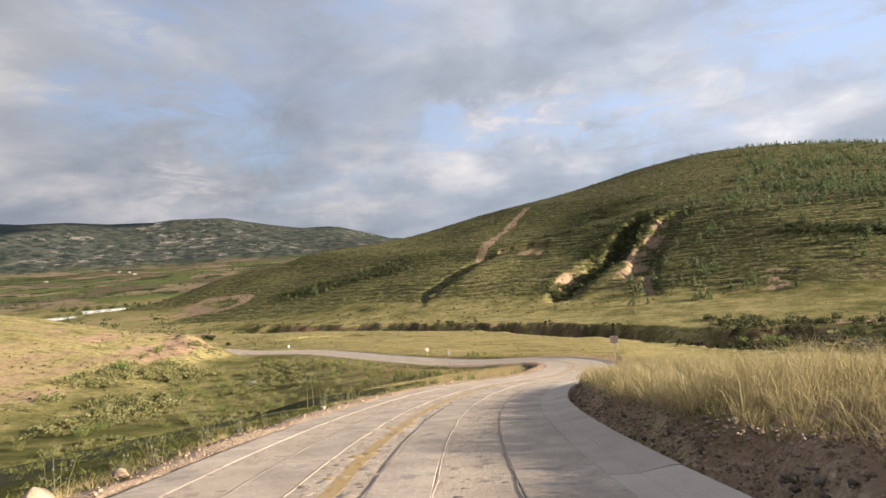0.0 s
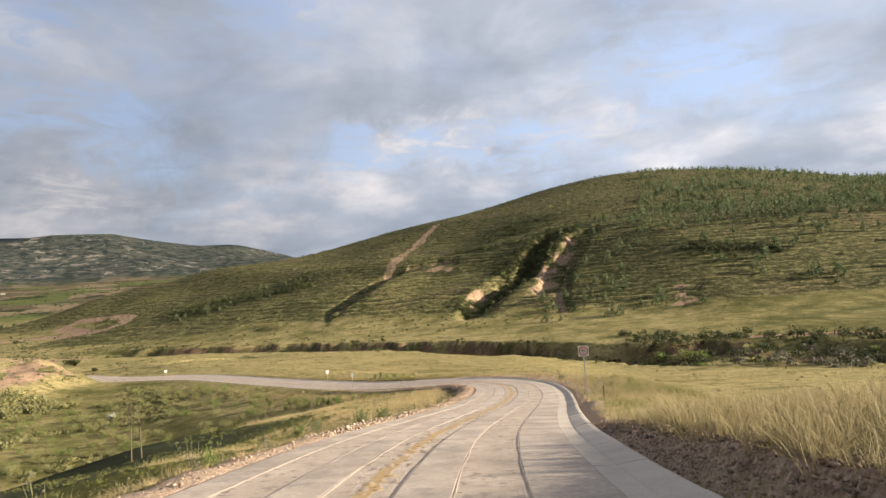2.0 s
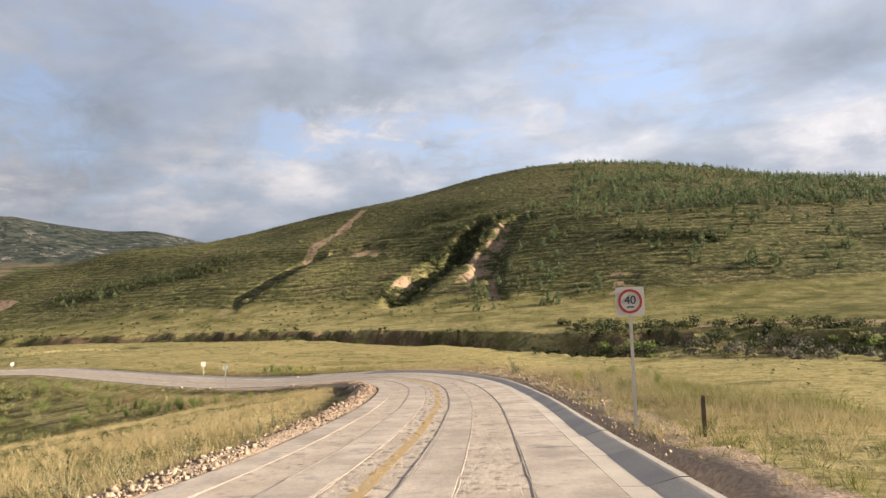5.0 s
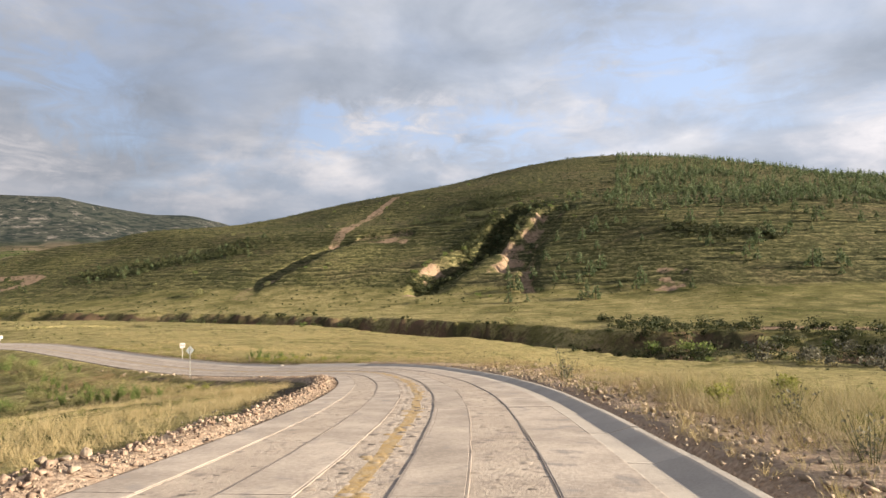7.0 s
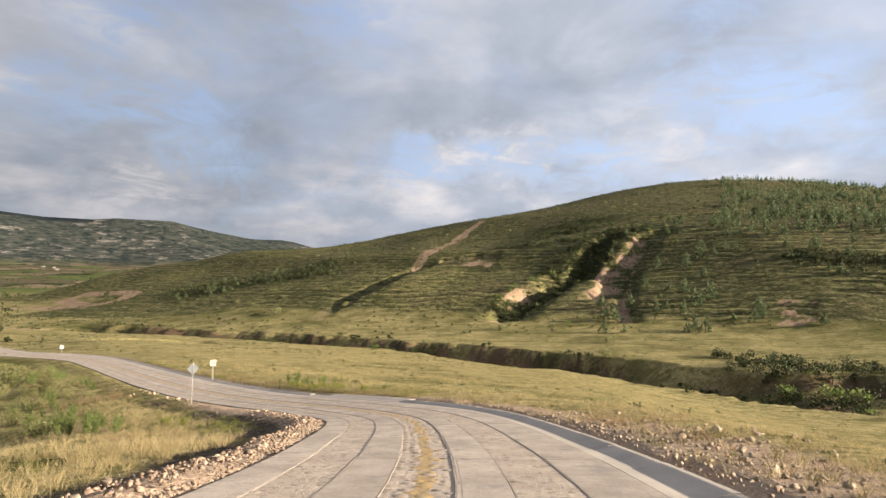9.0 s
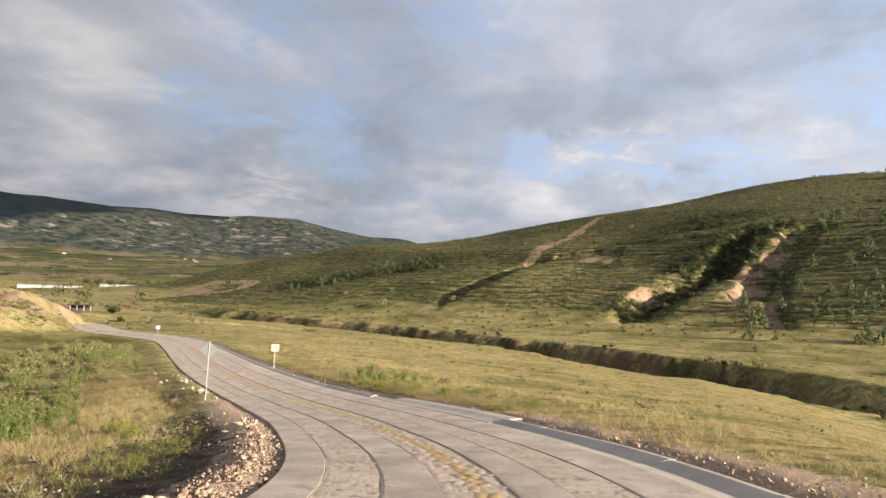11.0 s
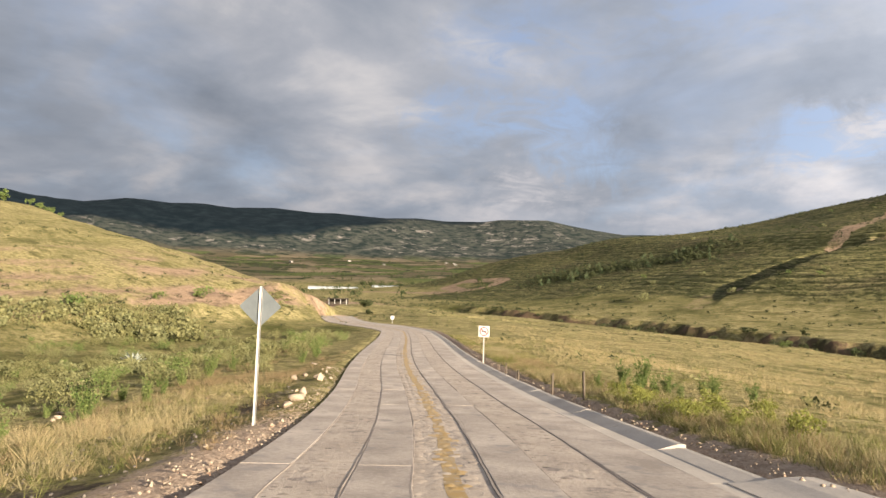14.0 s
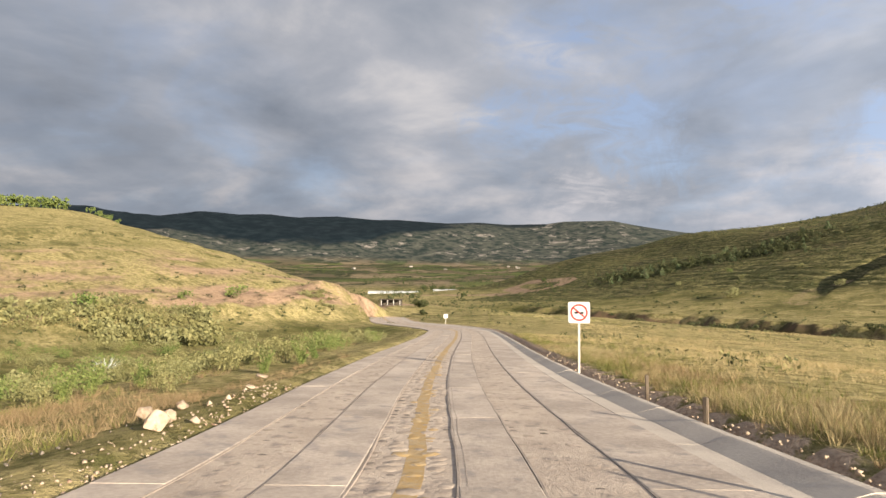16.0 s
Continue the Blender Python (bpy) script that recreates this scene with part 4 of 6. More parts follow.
scatter_rubble("rubble", 1900, (48, 104), lambda q, s: 3.8 + np.abs(q.normal(0, 1.3, len(s))), (0.04, 0.15), "loose stones beside the gutter", 33)
scatter_rubble("rubble", 3000, (-6, 34), lambda q, s: 3.7 + np.abs(q.normal(0, 0.45, len(s))), (0.03, 0.12), "reddish clods of the cut bank", 38, M_CLOD)
scatter_rubble("rubble", 420, (-6, 26), lambda q, s: 4.2 + 3.4 * q.random(len(s)) ** 1.3, (0.03, 0.17), "pale stones strewn on the bank", 41)
scatter_rubble("rubble", 4600, (-6, 34), lambda q, s: 3.72 + 1.0 * q.random(len(s)) ** 1.2, (0.03, 0.10), "reddish earth clods on the face of the cut bank", 45, M_CLOD)
scatter_rubble("rubble", 700, (-6, 54), lambda q, s: -3.75 - np.abs(q.normal(0, 0.4, len(s))), (0.03, 0.13), "pale tan stones and crumbled mortar along the road edge", 42)
scatter_rubble("rubble", 1300, (54, 104), lambda q, s: -3.9 - np.abs(q.normal(0, 0.40, len(s))), (0.06, 0.19), "pinkish broken stones heaped along the road edge", 43, M_CLOD)
scatter_rubble("rubble", 1300, (58, 92), lambda q, s: 4.2 + np.abs(q.normal(0, 2.2, len(s))), (0.08, 0.26), "pale rubble strewn beyond the kerb", 44)
scatter_rubble("rubble", 500, (-6, 32), lambda q, s: 3.75 + np.abs(q.normal(0, 0.6, len(s))), (0.05, 0.18), "stones in the cut bank", 34, M_ROCK_DARK)
scatter_rubble("rubble", 1500, (62, 132), lambda q, s: -4.6 - np.abs(q.normal(0, 1.8, len(s))), (0.04, 0.13), "dark stones on burnt soil", 35, M_ROCK_DARK)
scatter_rubble("rubble", 900, (94, 112), lambda q, s: -4.4 - np.abs(q.normal(0, 3.0, len(s))), (0.04, 0.12), "tan and grey stones on bare soil", 37)
scatter_rubble("rubble", 1000, (33, 52), lambda q, s: -3.65 - np.abs(q.normal(0, 0.45, len(s))), (0.06, 0.22), "tan clods heaped along the road edge", 40)
scatter_rubble("rubble", 500, (104, 150), lambda q, s: 3.75 + np.abs(q.normal(0, 0.4, len(s))), (0.04, 0.12), "small stones beside the gutter", 36)

# ---- grasses ----
M_DRY = foliage("dry_grass_blades", (0.35, 0.272, 0.130), (0.54, 0.435, 0.24), 0.35)
M_STRAW = foliage("straw_grass_blades", (0.288, 0.238, 0.115), (0.446, 0.374, 0.216), 0.35)
M_GREEN = foliage("green_grass_blades", (0.101, 0.115, 0.027), (0.245, 0.238, 0.072), 0.35)
M_RUST = foliage("rusty_weeds", (0.216, 0.144, 0.072), (0.331, 0.245, 0.137), 0.3)
M_LEAF = foliage("green_leaves", (0.095, 0.145, 0.037), (0.25, 0.29, 0.092), 0.4)
M_LEAF_PALE = foliage("grey_green_leaves", (0.165, 0.172, 0.072), (0.36, 0.345, 0.165), 0.45)
M_LEAF_DARK = foliage("dark_leaves", (0.029, 0.042, 0.014), (0.072, 0.086, 0.029), 0.2)
M_PINE = foliage("pine_needles", (0.050, 0.080, 0.036), (0.20, 0.245, 0.115), 0.3)
M_SCRUB = foliage("hill_scrub_leaves", (0.024, 0.033, 0.012), (0.098, 0.106, 0.041), 0.2)
M_GREY = foliage("grey_twigs", (0.085, 0.080, 0.055), (0.21, 0.20, 0.145), 0.2)
M_LIME = foliage("yellow_green_leaves", (0.17, 0.19, 0.04), (0.33, 0.33, 0.085), 0.4)
M_OLIVE = foliage("olive_leaves", (0.15, 0.15, 0.055), (0.36, 0.335, 0.15), 0.45)
M_AGAVE = mottled("agave_leaf", (0.30, 0.33, 0.29), (0.44, 0.46, 0.40), 6, 40, 0.6, 0.2, 0.01, True)
M_FLOWER = foliage("yellow_flowers", (0.302, 0.259, 0.050), (0.396, 0.338, 0.086), 0.3)
M_BARK = mottled("bark", (0.086, 0.065, 0.043), (0.158, 0.122, 0.086), 6, 40, 0.95, 0.5, 0.02, True)
M_STEM = mottled("green_stems", (0.101, 0.108, 0.043), (0.173, 0.158, 0.072), 6, 40, 0.9, 0.3, 0.01, True)


def blades(name, roots, per, tall, wide, lean, mat, label, seed, category="grass", spread=0.07, simple=False):
    """One mesh of bent grass blades, some to each root; simple: one triangle a blade."""
    q = np.random.default_rng(seed)
    n = len(roots) * per
    a = q.uniform(0, 6.28, n)
    d = np.abs(q.normal(0, spread, n))
    root = np.repeat(roots, per, 0) + np.stack([np.cos(a) * d, np.sin(a) * d, np.full(n, -0.03)], -1)
    h = np.repeat(tall * (0.75 + 1.1 * rough_land(roots[:, 0], roots[:, 1], 3.5, 3, seed)).clip(0.3, 1.4) * q.uniform(0.6, 1.25, len(roots)), per) * q.uniform(0.4, 1.1, n)
    a = a + q.normal(0, 0.7, n)
    b = q.uniform(0, 6.28, n)
    bend = h * lean * (d / spread * 0.6 + q.uniform(0.1, 0.7, n))
    out = np.stack([np.cos(a) * bend, np.sin(a) * bend, 0 * a], -1)
    side = np.stack([np.cos(b), np.sin(b), 0 * b], -1) * (wide * q.uniform(0.6, 1.4, n))[:, None] / 2
    up = np.stack([0 * h, 0 * h, h], -1)
    if simple:
        v = np.stack([root - side, root + side, root + up + out], 1)
        t = (np.arange(n) * 3)[:, None, None] + np.array([[0, 1, 2]])[None]
    else:
        mid = root + up * 0.6 + out * 0.3
        v = np.stack([root - side, root + side, mid - side * 0.8, mid + side * 0.8, root + up * 0.96 + out], 1)
        t = (np.arange(n) * 5)[:, None, None] + np.array([[0, 1, 3], [0, 3, 2], [2, 3, 4]])[None]
    return tagged(new(name, tri_mesh(name, v, t, mat)), label, category, kind="stuff")


def grass_band(n, s_rng, off_rng, seed, patch=None, edge=None):
    """Roots in a band beside the road, thinned by patches; edge: the nearest they come, by the way along."""
    q = np.random.default_rng(seed)
    s, off = q.uniform(*s_rng, n), q.uniform(*off_rng, n)
    p = road_at(s, off)[:, :2]
    keep = rough_land(p[:, 0], p[:, 1], 5.0, 3, seed) + q.uniform(-0.25, 0.25, n) > (-0.05 if patch is None else patch)
    if edge is not None:
        keep &= off > edge(s) + q.uniform(-0.4, 0.4, n)
    p = p[keep]
    _, o = beside(p[:, 0], p[:, 1], ROAD_LINE, ROAD_DIR)
    p = p[np.abs(o) > 3.85]
    return on_land(p[:, 0], p[:, 1])


# tall straw on the cut bank, behind a stony edge
def bank_edge(s):
    return 4.2 + 0.75 * (1 - ease(s, 4, 11))


blades("tall_grass", grass_band(7600, (-4, 34), (4.12, 14), 28, -0.2, bank_edge), 15, 0.66, 0.0085, 0.8, M_STRAW, "tall straw-coloured grass on the bank", 141)
blades("tall_grass", grass_band(1500, (30, 60), (5.2, 14), 61, 0.05), 18, 0.55, 0.009, 0.8, M_STRAW, "straw-coloured grass clumps", 161, simple=True)
blades("grass", grass_band(2600, (-6, 24), (4.35, 6.4), 81, 0.02), 14, 0.26, 0.010, 0.8, M_DRY, "dry grass hanging over the stony bank", 181, simple=True)
blades("grass", grass_band(1500, (-6, 24), (4.6, 6.4), 82, 0.05), 14, 0.24, 0.011, 0.8, M_GREEN, "green tufts on the stony bank", 182, simple=True)
blades("grass", grass_band(5200, (-6, 60), (4.2, 24), 42, -0.15, bank_edge), 17, 0.36, 0.010, 0.75, M_DRY, "dry yellow grass", 142, simple=True)
blades("grass", grass_band(4200, (-6, 60), (4.2, 24), 43, -0.05, lambda s: bank_edge(s) - 0.8), 17, 0.32, 0.011, 0.75, M_GREEN, "green grass among the straw", 143, simple=True)
# verge right, further on
blades("grass", grass_band(6500, (56, 175), (5.2, 16), 44, -0.05), 17, 0.34, 0.010, 0.75, M_DRY, "dry yellow grass", 144, simple=True)
blades("grass", grass_band(3600, (56, 175), (4.9, 15), 45, 0.05), 17, 0.32, 0.011, 0.75, M_GREEN, "green grass tufts", 145, simple=True)
blades("tall_grass", grass_band(1900, (52, 76), (5.4, 12), 32, -0.05), 20, 0.75, 0.008, 0.75, M_STRAW, "tall straw-coloured grass", 146, simple=True)
blades("weeds", grass_band(900, (104, 170), (4.3, 7.5), 47, 0.05), 20, 0.42, 0.009, 0.75, M_RUST, "rusty dry weeds", 147, simple=True)
blades("weeds", grass_band(1200, (54, 90), (4.8, 9.5), 56, 0.05), 20, 0.4, 0.009, 0.75, M_RUST, "rusty dry weeds", 156, simple=True)
blades("grass", grass_band(3400, (104, 175), (4.5, 5.8), 57, -0.12), 17, 0.30, 0.010, 0.75, M_DRY, "dry grass along the kerb", 157, simple=True)
blades("grass", grass_band(2200, (104, 175), (4.5, 5.8), 58, 0.0), 17, 0.30, 0.011, 0.75, M_GREEN, "green grass along the kerb", 158, simple=True)
blades("tall_grass", grass_band(1500, (54, 72), (6.2, 13), 41, -0.1), 20, 0.6, 0.010, 0.75, M_GREEN, "tall green grass beside the rubble", 159)
blades("grass", grass_band(2300, (27, 104), (4.05, 8.5), 62, -0.02), 17, 0.36, 0.009, 0.8, M_DRY, "dry grass tufts beside the gutter", 162, simple=True)
blades("tall_grass", grass_band(420, (50, 104), (4.6, 9), 63, 0.1), 20, 0.6, 0.008, 0.8, M_STRAW, "straw-coloured grass clumps", 163, simple=True)
blades("weeds", grass_band(600, (62, 175), (4.7, 6.2), 64, 0.08), 18, 0.34, 0.009, 0.8, M_RUST, "rusty dry weeds along the kerb", 164, simple=True)
blades("grass", grass_band(1900, (26, 84), (4.4, 13), 65, -0.02), 17, 0.34, 0.011, 0.8, M_GREEN, "green grass tufts on the verge", 165, simple=True)
blades("weeds", grass_band(700, (120, 137), (-10.5, -5.4), 66, -0.05), 22, 0.46, 0.009, 0.8, M_RUST, "rusty brown weeds", 166, simple=True)
blades("weeds", grass_band(500, (112, 150), (-6.2, -4.2), 67, 0.06), 18, 0.3, 0.009, 0.8, M_RUST, "rusty weeds among the stones", 167, simple=True)
# thick weeds standing close behind the kerb on the last straight
blades("tall_grass", grass_band(1300, (108, 150), (4.7, 6.8), 71, -0.05), 18, 0.42, 0.008, 0.7, M_STRAW, "straw-coloured grass along the kerb", 171, simple=True)
blades("weeds", grass_band(1300, (108, 150), (4.7, 6.8), 72, -0.02), 18, 0.40, 0.009, 0.7, M_RUST, "rusty tall weeds along the kerb", 172, simple=True)
blades("tall_grass", grass_band(1200, (106, 150), (4.7, 7.5), 73, 0.0), 18, 0.38, 0.010, 0.7, M_GREEN, "tall green grass along the kerb", 173, simple=True)
# straw clumps by the rubble on the left
blades("tall_grass", grass_band(1300, (50, 90), (-11, -5.8), 74, 0.0), 24, 0.62, 0.008, 0.7, M_DRY, "pale yellow grass clumps beside the bare strip", 174, simple=True)
blades("grass", grass_band(2600, (38, 66), (-14, -4.6), 75, -0.1), 18, 0.34, 0.010, 0.75, M_DRY, "dry grass on the shoulder of the road", 175, simple=True)
blades("tall_grass", grass_band(700, (36, 62), (-9, -4.5), 76, 0.05), 20, 0.5, 0.008, 0.75, M_STRAW, "straw clumps on the shoulder of the road", 176, simple=True)
# meadow down to the stream
blades("meadow_grass", grass_band(22000, (40, 200), (14, 70), 48, -0.2), 10, 0.30, 0.024, 0.8, M_DRY, "dry meadow grass", 148, spread=0.16, simple=True)
blades("meadow_grass", grass_band(6000, (40, 200), (14, 70), 49, 0.08), 10, 0.28, 0.024, 0.8, M_GREEN, "greener meadow grass", 149, spread=0.16, simple=True)
# left verge
blades("grass", grass_band(5200, (60, 126), (-22, -6.8), 50, -0.08), 18, 0.42, 0.010, 0.75, M_DRY, "dry yellow grass", 150, simple=True)
blades("grass", grass_band(4200, (52, 170), (-26, -8.2), 51, -0.05), 17, 0.34, 0.011, 0.75, M_GREEN, "green grass", 151, simple=True)
blades("tall_grass", grass_band(900, (56, 96), (-14, -6.2), 36, 0.1), 23, 0.62, 0.008, 0.75, M_STRAW, "straw-coloured grass clumps", 152, simple=True)
blades("tall_grass", grass_band(1000, (106, 130), (-12, -6.2), 57, 0.12), 22, 0.46, 0.008, 0.8, M_STRAW, "straw-coloured grass clumps", 157, simple=True)
blades("grass", grass_band(1300, (104, 132), (-12, -6.0), 58, 0.06), 18, 0.34, 0.010, 0.8, M_DRY, "dry yellow grass", 158, simple=True)
blades("grass", grass_band(1300, (95, 132), (-10, -5.4), 59, 0.05), 18, 0.3, 0.010, 0.8, M_GREEN, "green grass tufts", 159, simple=True)
blades("weeds", grass_band(2300, (96, 172), (-11.5, -8.0), 53, -0.05), 18, 0.36, 0.009, 0.75, M_RUST, "rusty dry weeds", 153, simple=True)
blades("weeds", grass_band(1300, (-2, 56), (-6.4, -4.3), 54, 0.0), 18, 0.36, 0.009, 0.75, M_DRY, "dry weeds on the embankment edge", 154, simple=True)
blades("grass", grass_band(6000, (-2, 60), (-22, -5), 55, -0.1), 11, 0.20, 0.013, 0.75, M_GREEN, "green grass in the hollow", 155, simple=True)


# ---- shrubs ----
def leaf_cloud(q, blobs, n, size, droop=0.3):
    """Leaves spread through a few rounded masses."""
    w = np.array([b[3] ** 2 for b in blobs])
    pick = q.choice(len(blobs), n, p=w / w.sum())
    c = np.array([b[:3] for b in blobs])[pick]
    rad = np.array([b[3] for b in blobs])[pick]
    d = q.normal(size=(n, 3))
    d /= np.linalg.norm(d, axis=1)[:, None]
    p = c + d * (rad * q.uniform(0.25, 1.0, n) ** 0.5)[:, None] * np.array([1, 1, 0.85])
    keep = p[:, 2] > 0.02
    p, d = p[keep], d[keep]
    n = len(p)
    u = np.cross(d + q.normal(0, 0.6, (n, 3)), q.normal(size=(n, 3)))
    u /= np.linalg.norm(u, axis=1)[:, None]
    u[:, 2] -= droop * q.random(n)
    f = np.cross(u, q.normal(size=(n, 3)))
    f /= np.linalg.norm(f, axis=1)[:, None]
    z = size * q.uniform(0.6, 1.4, n)[:, None]
    v = np.stack([p - u * z * 0.5, p + f * z * 0.3, p + u * z * 0.55, p - f * z * 0.3], 1)
    t = (np.arange(n) * 4)[:, None, None] + np.array([[0, 1, 2], [0, 2, 3]])[None]
    return v.reshape(-1, 3), t.reshape(-1, 3)


def stick(a, b, ra, rb, sides=5):
    """A tapered limb as arrays."""
    a, b = np.array(a, float), np.array(b, float)
    d = (b - a) / np.linalg.norm(b - a)
    u = np.cross(d, (0.3, 0.9, 0.2))
    u /= np.linalg.norm(u)
    w = np.cross(d, u)
    ang = np.linspace(0, 2 * np.pi, sides, endpoint=False)
    ring = np.cos(ang)[:, None] * u + np.sin(ang)[:, None] * w
    v = np.vstack([a + ring * ra, b + ring * rb])
    t = []
    for i in range(sides):
        j = (i + 1) % sides
        t += [(i, j, sides + j), (i, sides + j, sides + i)]
    return v, np.array(t)


def gather(pieces):
    vs, ts, base = [], [], 0
    for v, t in pieces:
        vs.append(v)
        ts.append(t + base)
        base += len(v)
    return np.vstack(vs), np.vstack(ts)


def shrub(name, seed, high, spread, leaves, leaf, mat, label, category="shrub", stem_mat=None, upright=False, flowers=None):
    """A shrub about high metres tall, at the origin, with its stems and foliage."""
    q = np.random.default_rng(seed)
    top = new(name)
    blobs, limbs = [], []
    for k in range(10 if not upright else 9):
        a = q.uniform(0, 6.28)
        if upright:
            tip = np.array([math.cos(a) * spread * q.uniform(0.1, 1.0), math.sin(a) * spread * q.uniform(0.1, 1.0), high * q.uniform(0.35, 1.0)])
            for u in np.linspace(0.2, 1, 6):
                blobs.append((*(tip * u * np.array([u ** 0.5, u ** 0.5, 1])), (0.13 - 0.085 * u) * high * q.uniform(0.6, 1.3) + 0.02))
        else:
            tip = np.array([math.cos(a) * spread * q.uniform(0.1, 0.8), math.sin(a) * spread * q.uniform(0.1, 0.8), high * q.uniform(0.15, 0.75)])
            blobs.append((*tip, spread * q.uniform(0.25, 0.46)))
        limbs.append(stick((0.05 * math.cos(a), 0.05 * math.sin(a), -0.15), tip, (0.009 if upright else 0.02) * high ** 0.5, 0.004))
    for limb in limbs if upright or flowers else [gather(limbs)]:
        part("stem", tri_mesh("stem", *limb, stem_mat or M_STEM), top)
    part("foliage", tri_mesh("foliage", *leaf_cloud(q, blobs, leaves, leaf), mat), top)
    if flowers:
        tips = [(b[0], b[1], b[2] + b[3] * 0.7, b[3] * 0.8) for b in blobs]
        tagged(part("blossom", tri_mesh("blossom", *leaf_cloud(q, tips, flowers, 0.032), M_FLOWER), top, "small yellow flowers"), kind="stuff")
    return tagged(top, label, category)


PLANTED = []


def plant(kinds, x, y, size, turn, sink=0.0):
    """Sets a copy of one of the kinds on the ground; the first of each kind is itself set."""
    ob = kinds[int(turn * 7.13) % len(kinds)]
    p = on_land(x, y)[0]
    m = pose(p[0], p[1], p[2] - sink, 0, 0, turn) @ Matrix.Diagonal((size, size, size, 1))
    if ob in PLANTED:
        c = copy_thing(ob, pose(p[0], p[1], p[2] - sink, 0, 0, turn))
        c.scale = (size, size, size)
    else:
        PLANTED.append(ob)
        ob.matrix_basis = m


BUSH = [shrub("bush", 60 + k, 1.3, 1.3, 640, 0.105, (M_LEAF, M_LEAF_PALE, M_OLIVE, M_OLIVE)[k], ("leafy green bush in the hollow", "grey-green bush in the hollow", "olive-brown bush in the hollow", "dry olive bush on the slope")[k], "bush") for k in range(4)]
WEED = [shrub("tall_weed", 70 + k, 1.35, 0.75, 1100, 0.075, M_LEAF, "tall broad-leaved green weed on the verge", "weed", upright=True) for k in range(3)]
TWIG = [shrub("dry_weed", 73 + k, 0.75, 0.42, 150, 0.05, M_GREY, "dry grey twiggy weed on the road edge", "weed", upright=True) for k in range(2)]
GOLD = [shrub("flowering_weed", 76 + k, 0.8, 0.6, 700, 0.07, M_LIME, "low yellow-green weed with yellow flowers on the verge", "weed", flowers=110) for k in range(2)]
SCRUB = [shrub("scrub_bush", 80 + k, 1.6, 1.4, 190, 0.30, (M_LEAF_DARK, M_LEAF, M_LEAF_PALE)[k], ("dark scrub bush on the hillside", "green scrub bush on the hillside", "grey-green scrub bush on the hillside")[k], "bush") for k in range(3)]


def plant_group(kinds, group, places):
    for k in kinds:
        tagged(k, group=group)
    for x, y, size, turn in places:
        plant(kinds, x, y, size, turn)


q = np.random.default_rng(90)
# bushes filling the hollow
spots = []
while len(spots) < 250:
    s, off = q.uniform(88, 200), -q.uniform(7, 46)
    p = road_at(np.array(s), off)
    if p[0] < -100 or (p[1] < 100 and p[0] > -56) or s < 112 or (s < 136 and (off > -13 or (off < -24 and s < 125))) or rough_land(p[0], p[1], 12, 2, 5) < -0.1:
        continue
    spots.append((p[0], p[1], q.uniform(0.45, 1.05), q.uniform(0, 360)))
while len(spots) < 270:
    x, y = q.uniform(-95, -56), q.uniform(60, 125)
    k_near, o_near = beside(x, y, ROAD_LINE, ROAD_DIR)
    if rough_land(np.array(x), np.array(y), 14, 2, 6) < 0.0 or x > -56:
        continue
    spots.append((x, y, q.uniform(0.5, 1.3), q.uniform(0, 360)))
plant_group(BUSH, "bushes in the hollow", spots)
more = [(q.uniform(-112, -26), q.uniform(60, 175)) for _ in range(3600)]
def clear_of_road(x, y):
    k, o = beside(x, y, ROAD_LINE, ROAD_DIR)
    if x > -56 + 7 * math.sin(y * 0.21) and y < 128:
        return False
    return -70 < o[0] < -10 - 14 * (1 - ease(ROAD_S[k[0]], 58, 84))


more = [(x, y) for x, y in more if clear_of_road(x, y) and rough_land(np.array(x), np.array(y), 16, 3, 4) > -0.06 + 0.25 * (x < -88)]
HOLLOW_BUSHES = [(x, y, *(np.array((q.uniform(0.7, 1.5), q.uniform(0.8, 1.5))) * (1.35 if x < -74 and y < 150 else 0.65))) for x, y in more]
spots = [(*road_at(np.array(s), off)[:2], z, 47 * k) for k, (s, off, z) in enumerate([(40.0, -5.1, 0.75), (40.7, -5.5, 0.7), (43.2, -5.1, 0.7), (44.0, -5.5, 0.6), (37.6, -6.0, 0.65), (36.2, -6.2, 0.6), (28.5, -5.0, 0.55), (29.3, -5.3, 0.6),
        (124.6, 5.6, 0.55), (125.4, 6.4, 0.6), (126.2, 7.4, 0.55), (127.6, 5.9, 0.5), (125.0, 8.4, 0.6), (126.4, 9.6, 0.55), (124.0, 7.2, 0.5), (123.2, 9.0, 0.55), (127.8, 10.4, 0.6),
        
        (128.4, 7.9, 1.1), (127.0, 8.2, 0.7), (129.5, 7.6, 0.8), (113.5, 7.8, 0.45), (62.5, 8.2, 0.55), (66, 9, 0.5),
        *[(112 + 1.15 * j, -11.2 - 1.6 * math.sin(j * 2.4) - 0.04 * j, 0.75 + 0.25 * math.sin(j * 1.7)) for j in range(22)], (109, -10.5, 0.8), (112, -11.5, 0.9), (114.5, -10.5, 0.8), (117, -12, 1.0), (119.5, -12, 0.9), (121, -13, 1.0), (124, -13.5, 1.0), (138, -10.5, 0.9), (140, -11, 0.9), (141.5, -10.2, 0.8), (143, -6.6, 0.8), (147, -6.4, 0.9), (150, -6.6, 0.9)])]
plant_group(WEED, "tall weeds on the verges", spots)
